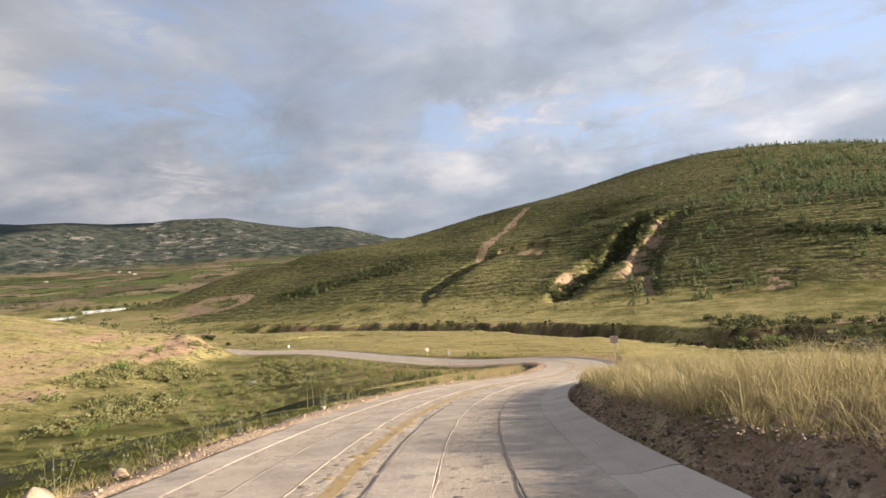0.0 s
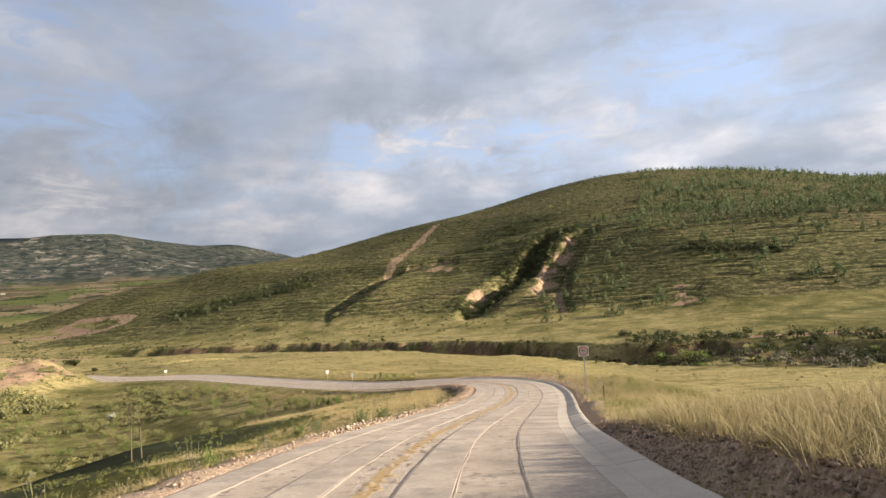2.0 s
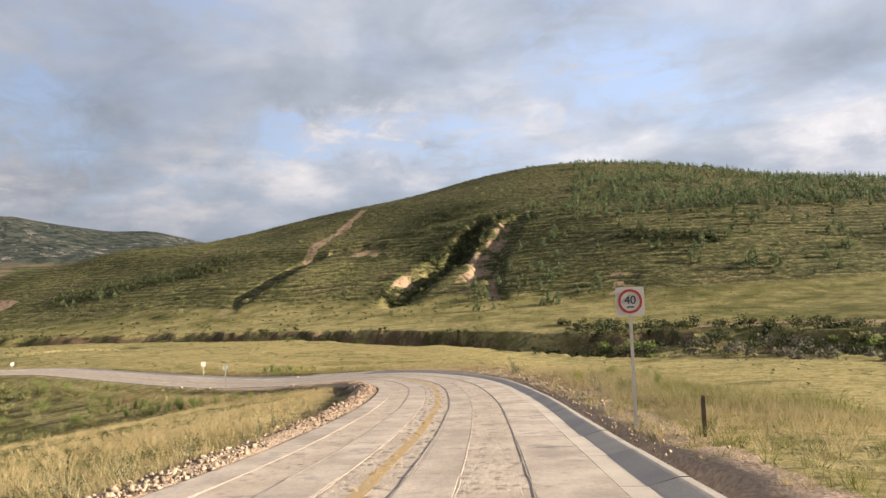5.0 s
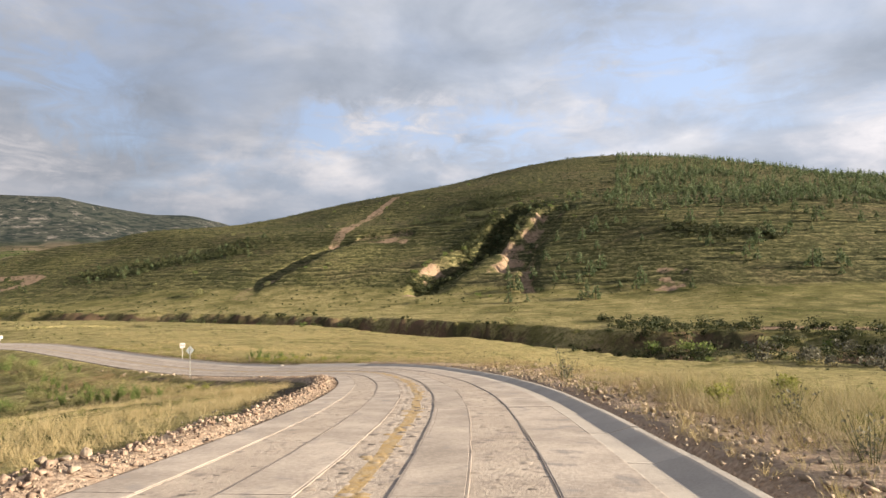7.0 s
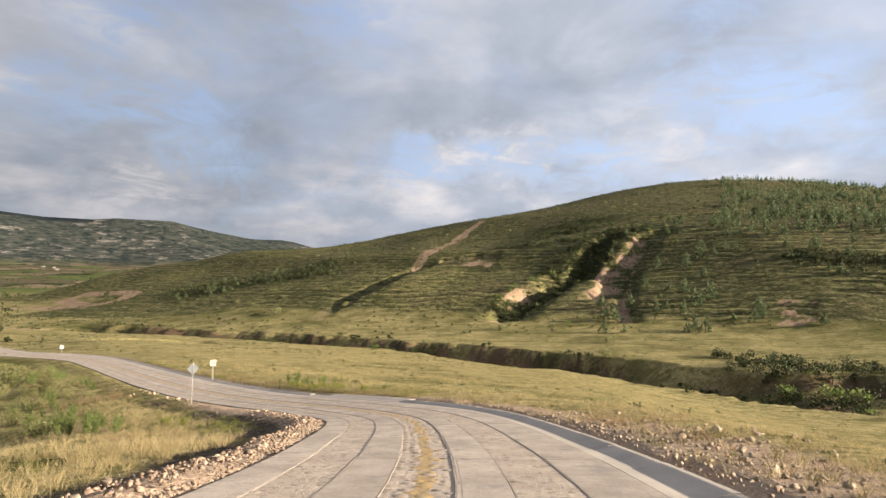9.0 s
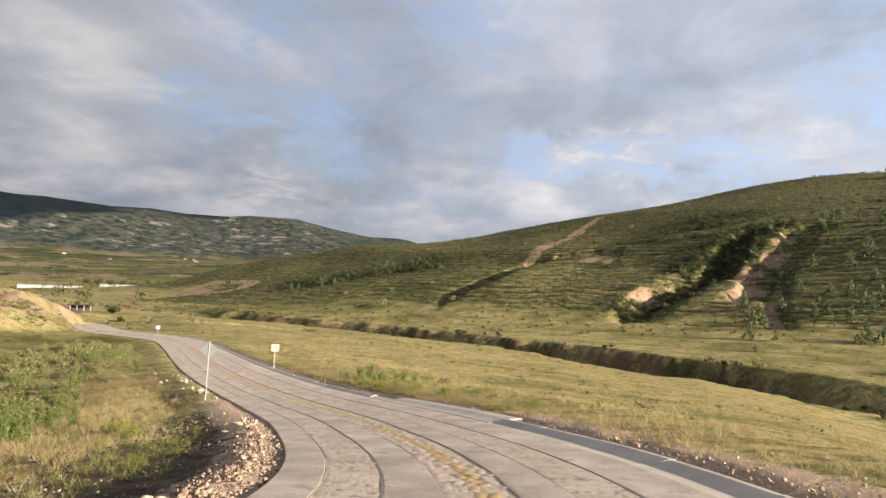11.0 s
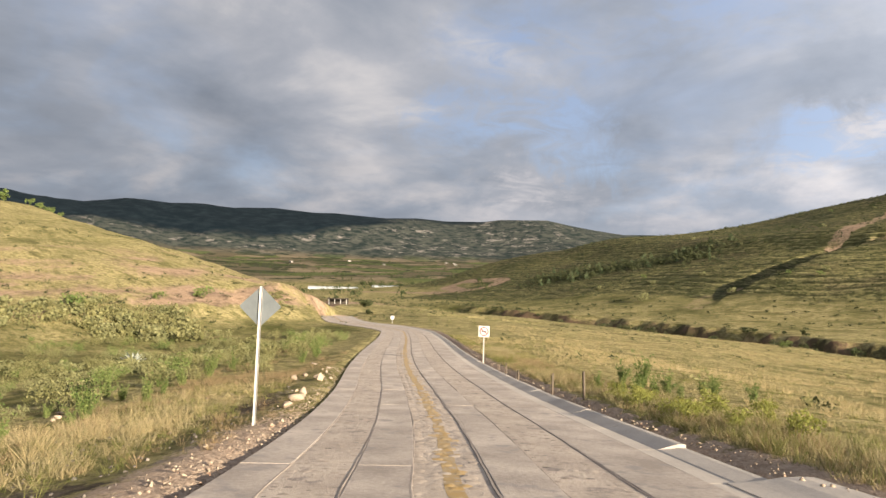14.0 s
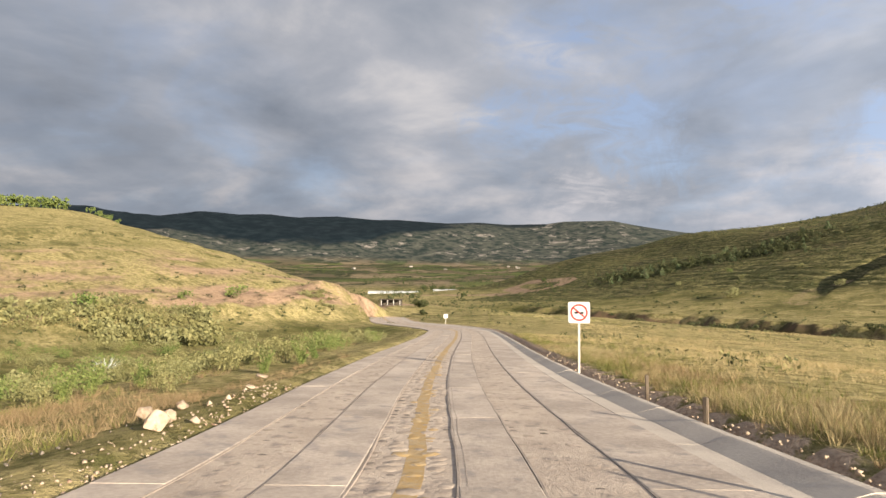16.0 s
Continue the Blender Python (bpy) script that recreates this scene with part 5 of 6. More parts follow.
spots = [(*road_at(np.array(s), off)[:2], q.uniform(0.55, 0.9), 31 * k) for k, (s, off) in enumerate([(119.2, 4.9), (120.6, 5.2), (122.0, 5.0), (123.2, 5.1), (124.5, 5.4), (121.0, 6.6), (119.6, 7.1), (120, 5.6), (121.4, 5.9), (122.6, 5.4), (123.5, 6.0), (118.5, 5.7), (117, 6.0), (108, -7.4), (113, 5.8), (66, 7.0), (67, 6.2), (125, 6.3), (68, 8.2), (110, -8.0)])]
twigs = [(*road_at(np.array(s), -4.45 - 0.5 * q.random())[:2], q.uniform(0.5, 1.1), q.uniform(0, 360)) for s in np.arange(3, 58, 1.7) + q.uniform(-0.7, 0.7, 33)]
twigs += [(*road_at(np.array(s), off)[:2], z, 71 * s) for s, off, z in ((76.5, 5.2, 1.6), (76.9, 5.6, 1.3), (64.5, 6.2, 1.2), (61.5, 5.6, 1.0), (60.6, 6.4, 1.2))]
plant_group(TWIG, "dry weeds along the road edge", twigs)
plant_group(GOLD, "yellow-flowered weeds", spots)


# ---- young pines and scrub on the hill ----
def pine(seed, high):
    """A young pine: trunk and whorls of drooping boughs."""
    q = np.random.default_rng(seed)
    top = new("pine_tree")
    part("trunk", tri_mesh("trunk", *stick((0, 0, -0.4), (q.uniform(-.1, .1), q.uniform(-.1, .1), high * 0.96), 0.035 * high ** 0.7 + 0.02, 0.012, 6), M_BARK), top)
    blobs = []
    for z in np.linspace(0.16, 0.97, 9):
        n = 4 if z < 0.7 else 2
        for k in range(n):
            a = q.uniform(0, 6.28)
            rad = high * 0.27 * (1.02 - z) * q.uniform(0.5, 1.15)
            blobs.append((math.cos(a) * rad, math.sin(a) * rad, z * high + q.uniform(-.05, .05) * high, max(0.10, high * 0.13 * (1.15 - z))))
    part("crown", tri_mesh("crown", *leaf_cloud(q, blobs, 220, 0.065 * high + 0.16), M_PINE), top)
    return tagged(top, "young green pine tree on the terraced hillside", "tree")


PINE = [pine(100 + k, h) for k, h in enumerate((4.2, 3.4, 4.8, 2.8))]


def hill_spots(n, x_rng, y_rng, keep, seed, big=1.0):
    q = np.random.default_rng(seed)
    out = []
    while len(out) < n:
        x, y = q.uniform(*x_rng), q.uniform(*y_rng)
        if keep(x, y, q):
            out.append((x, y, q.uniform(0.6, 1.25) * big, q.uniform(0, 360)))
    return out


def lump(x, y, size, seed):
    return float(rough_land(np.array(float(x)), np.array(float(y)), size, 2, seed))


stand = hill_spots(170, (70, 330), (335, 560), lambda x, y, q: y > 400 - 0.25 * x - 25 and x > 95 + 0.35 * (y - 350) and lump(x, y, 50, 7) + 0.2 * q.random() > -0.05, 201, 1.6)
loose = hill_spots(130, (30, 260), (250, 400), lambda x, y, q: lump(x, y, 40, 8) + 0.4 * q.random() > 0.1, 202, 1.5)
patch = hill_spots(40, (-180, -80), (350, 420), lambda x, y, q: abs(y - 383) < 26, 203)
near_foot = [(50, 273, 1.7, 10), (54, 275, 1.5, 60), (58, 270, 1.2, 130), (44, 283, 1.4, 190), (36, 268, 1.2, 250), (70, 262, 1.3, 300), (75, 259, 1.1, 20), (79, 262, 1.2, 80), (64, 290, 1.3, 140), (52, 298, 1.2, 200)]
plant_group(PINE, "pines on the hill", stand + loose + patch + near_foot)
scrubs = hill_spots(110, (-120, 260), (262, 520), lambda x, y, q: lump(x, y, 35, 9) + 0.3 * q.random() > 0.1, 204)
scrubs += hill_spots(80, (-4, 74), (290, 384), lambda x, y, q: abs((x - 0) * 0.76 - (y - 296) * 0.66) < 9, 205)
scrubs += hill_spots(30, (20, 110), (330, 420), lambda x, y, q: abs((x - 20) * 0.7 - (y - 340) * 0.72) < 14, 206)
scrubs += hill_spots(46, (50, 150), (104, 190), lambda x, y, q: 6 < float(beside(x, y, STREAM_LINE, STREAM_DIR)[1][0]) < 17, 207, 1.5)
scrubs += hill_spots(18, (44, 120), (104, 186), lambda x, y, q: -9 < float(beside(x, y, STREAM_LINE, STREAM_DIR)[1][0]) < -3, 209, 0.8)
scrubs += [(a, b, 0.5 * c, d) for a, b, c, d in hill_spots(60, (-130, 60), (150, 250), lambda x, y, q: abs(float(beside(x, y, STREAM_LINE, STREAM_DIR)[1][0]) - 8) < 6, 208)]
scrubs += [(29, 234, 1.3, 10), (0.7, 261, 1.2, 50), (-86, 297, 2.0, 90), (24, 208, 1.3, 130), (-20, 215, 1.0, 170), (-30, 217, 0.8, 20), (-114, 160, 1.5, 60), (-108, 137, 1.6, 200), (-112, 151, 1.0, 33), (-60, 300, 1.3, 71)]
plant_group(SCRUB, "scrub on the hill", scrubs)


def leafy_stuff(name, spots, leaves, mat, label, category, seed, conic=False, size=0.4):
    """Many far plants as one mesh of clumps."""
    q = np.random.default_rng(seed)
    pieces = []
    pos = on_land(np.array([s[0] for s in spots]), np.array([s[1] for s in spots]))
    for p, (x, y, h, w) in zip(pos, spots):
        if conic:
            blobs = [(0, 0, h * u, max(0.25, w * (1.05 - u))) for u in (0.2, 0.4, 0.6, 0.8, 0.95)]
        else:
            blobs = [(q.normal(0, w * 0.4), q.normal(0, w * 0.4), h * q.uniform(0.15, 0.6), w * q.uniform(0.3, 0.6)) for _ in range(6)]
        v, t = leaf_cloud(q, blobs, leaves, max(0.5, h * 0.16) if h > 1.6 else size)
        pieces.append((v + p, t))
        pieces.append(tuple((a + p if k == 0 else a) for k, a in enumerate(stick((0, 0, -0.5), (0, 0, h * (0.6 if conic else 0.35)), 0.04 * h, 0.02 * h, 4))))
    return tagged(new(name, tri_mesh(name, *gather(pieces), mat)), label, category, kind="stuff")


leafy_stuff("hollow_bushes", HOLLOW_BUSHES[::2], 95, M_LEAF_PALE, "thicket of grey-green bushes in the hollow", "bushes", 220, size=0.24)
leafy_stuff("hollow_bushes", HOLLOW_BUSHES[1::2], 95, M_OLIVE, "thicket of olive bushes in the hollow", "bushes", 219, size=0.24)
far_pines = [(x, y, (5.6 - 2.2 * max(0, (y - 480) / 180)) * z, 1.25 * z) for x, y, z, _ in hill_spots(2000, (70, 420), (340, 660), lambda x, y, q: lump(x, y, 50, 7) + 0.25 * q.random() > -0.02 and x > 95 + 0.35 * (y - 350), 211)]
leafy_stuff("pine_stand", far_pines, 32, M_PINE, "stand of young pines along the hill top", "trees", 221, True)
low = [(x, y, 1.1 * z, 1.0 * z) for x, y, z, _ in hill_spots(2300, (-230, 330), (255, 640), lambda x, y, q: lump(x, y, 30, 19) + 0.35 * q.random() > 0.12, 212)]
low += [(x, y, 0.9 * z, 1.0 * z) for x, y, z, _ in hill_spots(420, (-250, -40), (315, 440), lambda x, y, q: lump(x, y, 22, 35) + 0.35 * q.random() > 0.1, 216)]
low += [(x, y, 1.6 * z, 1.5 * z) for x, y, z, _ in hill_spots(260, (-200, -75), (345, 425), lambda x, y, q: abs(y - 383) < 28, 213)]
q = np.random.default_rng(214)
grove = []
while len(grove) < 190:
    u = q.random()
    grove.append((-88 - 88 * u + q.normal(0, 5), 386 - 6 * u + q.normal(0, 10), q.uniform(2.2, 5.2), q.uniform(1.4, 2.8)))
leafy_stuff("hillside_grove", grove, 60, M_SCRUB, "grove of dark trees on the shoulder of the hill", "trees", 223)
summit = [(182 + dx, 606 + dy, h, w) for dx, dy, h, w in ((-46, -2, 3.4, 2.2), (-38, 4, 2.6, 2.0), (-12, 2, 3.2, 2.6), (-4, -3, 2.4, 1.8), (3, 1, 2.8, 2.2), (26, 3, 2.6, 1.6))]
leafy_stuff("summit_trees", summit, 120, M_LEAF_DARK, "few dark trees on the bare hill top", "trees", 224)
low += [(x, y, 0.7 * z, 0.75 * z) for x, y, z, _ in hill_spots(3200, (-230, 330), (262, 600), lambda x, y, q: lump(x, y, 18, 39) + 0.4 * q.random() > 0.08, 217)]
leafy_stuff("hill_scrub", low, 18, M_SCRUB, "low scrub along the terraces", "scrub", 222)
q = np.random.default_rng(230)
valley = []
while len(valley) < 900:
    az, d = math.radians(q.uniform(8, 88)), q.uniform(330, 1900)
    x, y = -15 - math.sin(az) * d, 100 + math.cos(az) * d
    if lump(x, y, 160, 23) + 0.25 * q.random() < 0.12 or (y > 240 and x > -200):
        continue
    valley.append((x, y, q.uniform(4, 9), q.uniform(2.5, 5.5)))
for _ in range(110):
    az, d = math.radians(q.uniform(6, 88)), q.uniform(380, 1500)
    x0, y0, run = -15 - math.sin(az) * d, 100 + math.cos(az) * d, q.uniform(-0.35, 0.35)
    if y0 > 240 and x0 > -230:
        continue
    for j in range(int(q.integers(5, 16))):
        valley.append((x0 + j * 7.5 * math.cos(az + run), y0 + j * 7.5 * math.sin(az + run), q.uniform(2.5, 5.5), q.uniform(2.5, 4.5)))
valley += [(-440 + 2.4 * k, 560 + 3 * math.sin(k), 7 + 2 * math.sin(2.1 * k), 3.5) for k in range(-30, 14)]
leafy_stuff("valley_trees", valley, 42, M_LEAF_DARK, "dark trees and hedges on the far valley floor", "trees", 231)
crest = [(-309 + 2 * math.sin(k * 1.7), 152 + 1.15 * k, 6.2 + 1.4 * math.sin(k * 3.1), 2.4) for k in range(23)] + [(-318, 189, 5.0, 2.2), (-307, 190, 4.6, 2.0), (-300, 190, 3.2, 1.6), (-292, 190, 3.6, 1.8), (-286, 191, 3.0, 1.6)]
leafy_stuff("crest_bushes", crest, 90, M_LEAF, "row of green bushes on the crest of the grassy hill", "bushes", 232)
tufts = [(x, y, q.uniform(0.25, 0.8), q.uniform(0.3, 0.9)) for x, y in ((q.uniform(-210, -92), q.uniform(60, 215)) for _ in range(900)) if lump(x, y, 26, 29) + 0.3 * q.random() > 0.05]
leafy_stuff("hill_tufts", tufts, 26, M_SCRUB, "dark low tufts over the grassy hill", "scrub", 255, size=0.22)
q = np.random.default_rng(250)
creek, brush = [], []
while len(creek) < 260:
    x, y = q.uniform(46, 190), q.uniform(90, 210)
    d = float(beside(x, y, STREAM_LINE, STREAM_DIR)[1][0])
    if -4 < d < 34 and lump(x, y, 14, 15) + 0.3 * q.random() > 0.0:
        creek.append((x, y, q.uniform(1.0, 2.6), q.uniform(1.3, 2.8)))
while len(creek) < 380:
    x, y = q.uniform(44, 110), q.uniform(150, 215)
    d = float(beside(x, y, STREAM_LINE, STREAM_DIR)[1][0])
    if 12 < d < 30:
        creek.append((x, y, q.uniform(0.7, 1.8), q.uniform(0.9, 2.0)))
while len(creek) < 520:
    x, y = q.uniform(-160, 46), q.uniform(175, 290)
    d = float(beside(x, y, STREAM_LINE, STREAM_DIR)[1][0])
    if -8 < d < 16 and lump(x, y, 18, 16) + 0.3 * q.random() > 0.1:
        creek.append((x, y, q.uniform(0.6, 1.5), q.uniform(0.6, 1.5)))
leafy_stuff("creek_bushes", creek, 80, M_SCRUB, "dark bushes along the stream gully", "bushes", 251, size=0.35)
while len(brush) < 70:
    x, y = q.uniform(60, 170), q.uniform(90, 195)
    d = float(beside(x, y, STREAM_LINE, STREAM_DIR)[1][0])
    if -9 < d < 14:
        brush.append((x, y, q.uniform(1.6, 3.4), q.uniform(1.6, 2.8)))
leafy_stuff("creek_brush", brush, 170, M_GREY, "grey twiggy brush along the stream", "bushes", 252, size=0.3)
# dark thicket in the ravine and on the slope above it
thicket = []
while len(thicket) < 270:
    u, w = q.uniform(-0.32, 1.1), q.normal(1.0, 3.6)
    thicket.append((14 + 46 * u + 0.82 * w, 306 + 72 * u - 0.56 * w, q.uniform(1.2, 2.6), q.uniform(1.5, 2.8)))
while len(thicket) < 520:
    u, w = q.random(), q.normal(0, 13)
    x, y = 12 + 48 * u + 0.8 * w, 372 + 78 * u - 0.5 * w
    if lump(x, y, 22, 17) + 0.25 * q.random() > -0.02:
        thicket.append((x, y, q.uniform(1.4, 3.0), q.uniform(1.8, 3.6)))
tussocks = []
while len(tussocks) < 1500:
    x, y = q.uniform(-120, 130), q.uniform(60, 290)
    k_near, o_near = beside(x, y, ROAD_LINE, ROAD_DIR)
    if o_near[0] > 8 and lump(x, y, 9, 45) + 0.3 * q.random() > 0.12:
        tussocks.append((x, y, q.uniform(0.18, 0.45), q.uniform(0.3, 0.8)))
leafy_stuff("meadow_tussocks", tussocks[::2], 26, M_OLIVE, "olive tussocks over the meadow", "grass", 257, size=0.16)
leafy_stuff("meadow_tussocks", tussocks[1::2], 26, M_SCRUB, "dark green tussocks over the meadow", "grass", 258, size=0.16)
while len(thicket) < 900:
    u, w = q.uniform(0.22, 1.1), q.normal(-6.0, 3.4)
    thicket.append((14 + 46 * u + 0.82 * w, 306 + 72 * u - 0.56 * w, q.uniform(1.0, 2.2), q.uniform(1.2, 2.4)))
leafy_stuff("ravine_thicket", thicket, 90, M_SCRUB, "dark bushes crowding the ravine", "bushes", 253)
hedge = []
while len(hedge) < 120:
    u = q.random()
    hedge.append((106 + 40 * u + q.normal(0, 2), 304 - 9 * u + q.normal(0, 4), q.uniform(1.4, 2.6), q.uniform(1.5, 2.6)))
leafy_stuff("hill_thicket", hedge, 90, M_SCRUB, "dark bushes along a terrace", "bushes", 254)


def agave(x, y, size):
    """A rosette of stiff pointed leaves."""
    top = new("agave")
    for k in range(22):
        a, lift = 2.4 * k, 0.25 + 0.9 * (k / 22)
        d = np.array([math.cos(a) * math.cos(lift), math.sin(a) * math.cos(lift), math.sin(lift)])
        side = np.array([-math.sin(a), math.cos(a), 0]) * 0.06
        up = np.cross(d, side / 0.06) * 0.025
        v = [d * 0.05 - side * 0.7, d * 0.05 + side * 0.7, d * 0.45 - side, d * 0.45 + side, d * 0.45 - up, d * 0.95]
        part("leaf", tri_mesh("leaf", np.array(v), np.array([(0, 4, 2), (0, 1, 4), (1, 3, 4), (2, 4, 5), (4, 3, 5), (0, 2, 1), (1, 2, 3), (2, 5, 3)]), M_AGAVE), top)
    p = on_land(x, y)[0]
    top.matrix_basis = pose(p[0], p[1], p[2] + 0.1, 0, 0, 20) @ Matrix.Diagonal((size, size, size, 1))
    return tagged(top, "pale grey agave with stiff pointed leaves", "agave")


agave(-68.4, 128.5, 1.6)


def flower_stalk(x, y, high, lean):
    """A bare dry stalk with a few short side shoots and seed pods."""
    top = new("flower_stalk")
    part("stem", tri_mesh("stem", *stick((0, 0, -0.2), (lean, 0.05, high), 0.045, 0.018, 6), M_BARK), top)
    for k in range(5):
        z, a = high * (0.62 + 0.08 * k), 2.3 * k
        tip = (lean * z / high + 0.22 * math.cos(a), 0.22 * math.sin(a), z + 0.12)
        part("shoot", tri_mesh("shoot", *stick((lean * z / high, 0, z), tip, 0.014, 0.008, 5), M_BARK), top)
        part("seed_pod", tri_mesh("seed_pod", *stick(tip, (tip[0], tip[1], tip[2] + 0.12), 0.03, 0.012, 6), M_STEM), top)
    top.matrix_basis = pose(*on_land(x, y)[0])
    return tagged(top, "tall bare dry flower stalk standing in grass toned dark for shade", "plant", "flower stalks")


flower_stalk(-22.0, 50.8, 3.3, 0.06)
flower_stalk(-21.6, 51.2, 3.0, -0.1)


# ---- signs, stakes, greenhouses ----
M_STEEL = mottled("galvanised_steel", (0.105, 0.117, 0.120), (0.140, 0.152, 0.155), 4, 60, 0.62, 0.1, 0.002, True)
M_STEEL.node_tree.nodes["Principled BSDF"].inputs["Metallic"].default_value = 0.35
M_WHITE = mottled("white_sign_paint", (0.533, 0.518, 0.490), (0.576, 0.562, 0.540), 5, 50, 0.5, 0.05, 0.001, True)
M_POST = mottled("white_post_paint", (0.432, 0.410, 0.374), (0.518, 0.497, 0.461), 5, 50, 0.6, 0.1, 0.002, True)
M_RED = mottled("red_sign_paint", (0.324, 0.036, 0.036), (0.374, 0.058, 0.050), 5, 50, 0.5, 0.05, 0.001, True)
M_BLACK = mottled("black_sign_paint", (0.014, 0.014, 0.016), (0.025, 0.025, 0.029), 5, 50, 0.5, 0.05, 0.001, True)
M_WOOD = mottled("weathered_stake", (0.10, 0.078, 0.056), (0.18, 0.142, 0.106), 6, 60, 0.9, 0.5, 0.01, True)
M_PLASTIC = mottled("greenhouse_film", (0.34, 0.352, 0.352), (0.43, 0.437, 0.432), 0.3, 4, 0.5, 0.1, 0.02)
M_THATCH = mottled("dark_shed_roof", (0.050, 0.040, 0.029), (0.086, 0.072, 0.058), 2, 20, 0.95, 0.5, 0.03)
M_WALL = mottled("pale_house_wall", (0.230, 0.209, 0.180), (0.317, 0.288, 0.259), 0.5, 6, 0.9, 0.2, 0.02)


def bm_mesh(name, bm, mat):
    me = bpy.data.meshes.new(name)
    bm.to_mesh(me)
    bm.free()
    me.materials.append(mat)
    return me


def box(sx, sy, sz, bevel=0.0, at=(0, 0, 0), turn=0.0, segs=2):
    """A bevelled block; turn: degrees about y."""
    bm = bmesh.new()
    bmesh.ops.create_cube(bm, size=1)
    bmesh.ops.scale(bm, vec=(sx, sy, sz), verts=bm.verts)
    if bevel:
        bmesh.ops.bevel(bm, geom=bm.edges[:], offset=bevel, segments=segs, affect="EDGES")
    bmesh.ops.transform(bm, matrix=pose(*at, 0, turn, 0), verts=bm.verts)
    return bm


def plate(size, thick, corner, turn=0.0):
    """A square plate in the x-z plane with rounded corners."""
    bm = bmesh.new()
    h, pts = size / 2, []
    for cx, cz, a0 in ((1, 1, 0), (-1, 1, 90), (-1, -1, 180), (1, -1, 270)):
        for k in range(5):
            a = radians(a0 + 22.5 * k)
            pts.append((cx * (h - corner) + corner * math.cos(a), cz * (h - corner) + corner * math.sin(a)))
    front = [bm.verts.new((x, -thick / 2, z)) for x, z in pts]
    back = [bm.verts.new((x, thick / 2, z)) for x, z in pts]
    bm.faces.new(front)
    bm.faces.new(back[::-1])
    n = len(pts)
    for k in range(n):
        bm.faces.new((front[(k + 1) % n], front[k], back[k], back[(k + 1) % n]))
    bmesh.ops.transform(bm, matrix=pose(0, 0, 0, 0, turn, 0), verts=bm.verts)
    bmesh.ops.recalc_face_normals(bm, faces=bm.faces)
    return bm


def ring(r0, r1, thick, n=40):
    bm = bmesh.new()
    rows = []
    for k in range(n):
        a = 2 * math.pi * k / n
        rows.append([bm.verts.new((rr * math.cos(a), y, rr * math.sin(a))) for rr, y in ((r0, 0), (r0, -thick), (r1, -thick), (r1, 0))])
    for k in range(n):
        a, b = rows[k], rows[(k + 1) % n]
        for i in range(4):
            j = (i + 1) % 4
            bm.faces.new((a[i], a[j], b[j], b[i]))
    bmesh.ops.recalc_face_normals(bm, faces=bm.faces)
    return bm


def letters(text, size, depth, mat):
    """Raised letters in the x-z plane, facing -y."""
    cu = bpy.data.curves.new("letters", "FONT")
    cu.body, cu.size, cu.extrude, cu.align_x, cu.align_y = text, size, depth / 2, "CENTER", "CENTER"
    ob = new("letters", cu)
    me = bpy.data.meshes.new_from_object(ob.evaluated_get(bpy.context.evaluated_depsgraph_get()))
    bpy.data.objects.remove(ob)
    me.transform(pose(0, 0, 0, 90, 0, 0))
    me.materials.clear()
    me.materials.append(mat)
    return me


def channel(width, depth, high, thick=0.004):
    """An open steel channel post, its back along the plate."""
    bm = bmesh.new()
    w, d = width / 2, depth
    prof = [(-w, 0), (-w, d), (-w + thick, d), (-w + thick, thick), (w - thick, thick), (w - thick, d), (w, d), (w, 0)]
    lo = [bm.verts.new((x, y, -0.5)) for x, y in prof]
    hi = [bm.verts.new((x, y, high)) for x, y in prof]
    n = len(prof)
    for k in range(n):
        bm.faces.new((lo[k], lo[(k + 1) % n], hi[(k + 1) % n], hi[k]))
    for quad in ((0, 1, 2, 3), (0, 3, 4, 7), (4, 5, 6, 7)):
        bm.faces.new([hi[k] for k in quad])
    bmesh.ops.recalc_face_normals(bm, faces=bm.faces)
    return bm


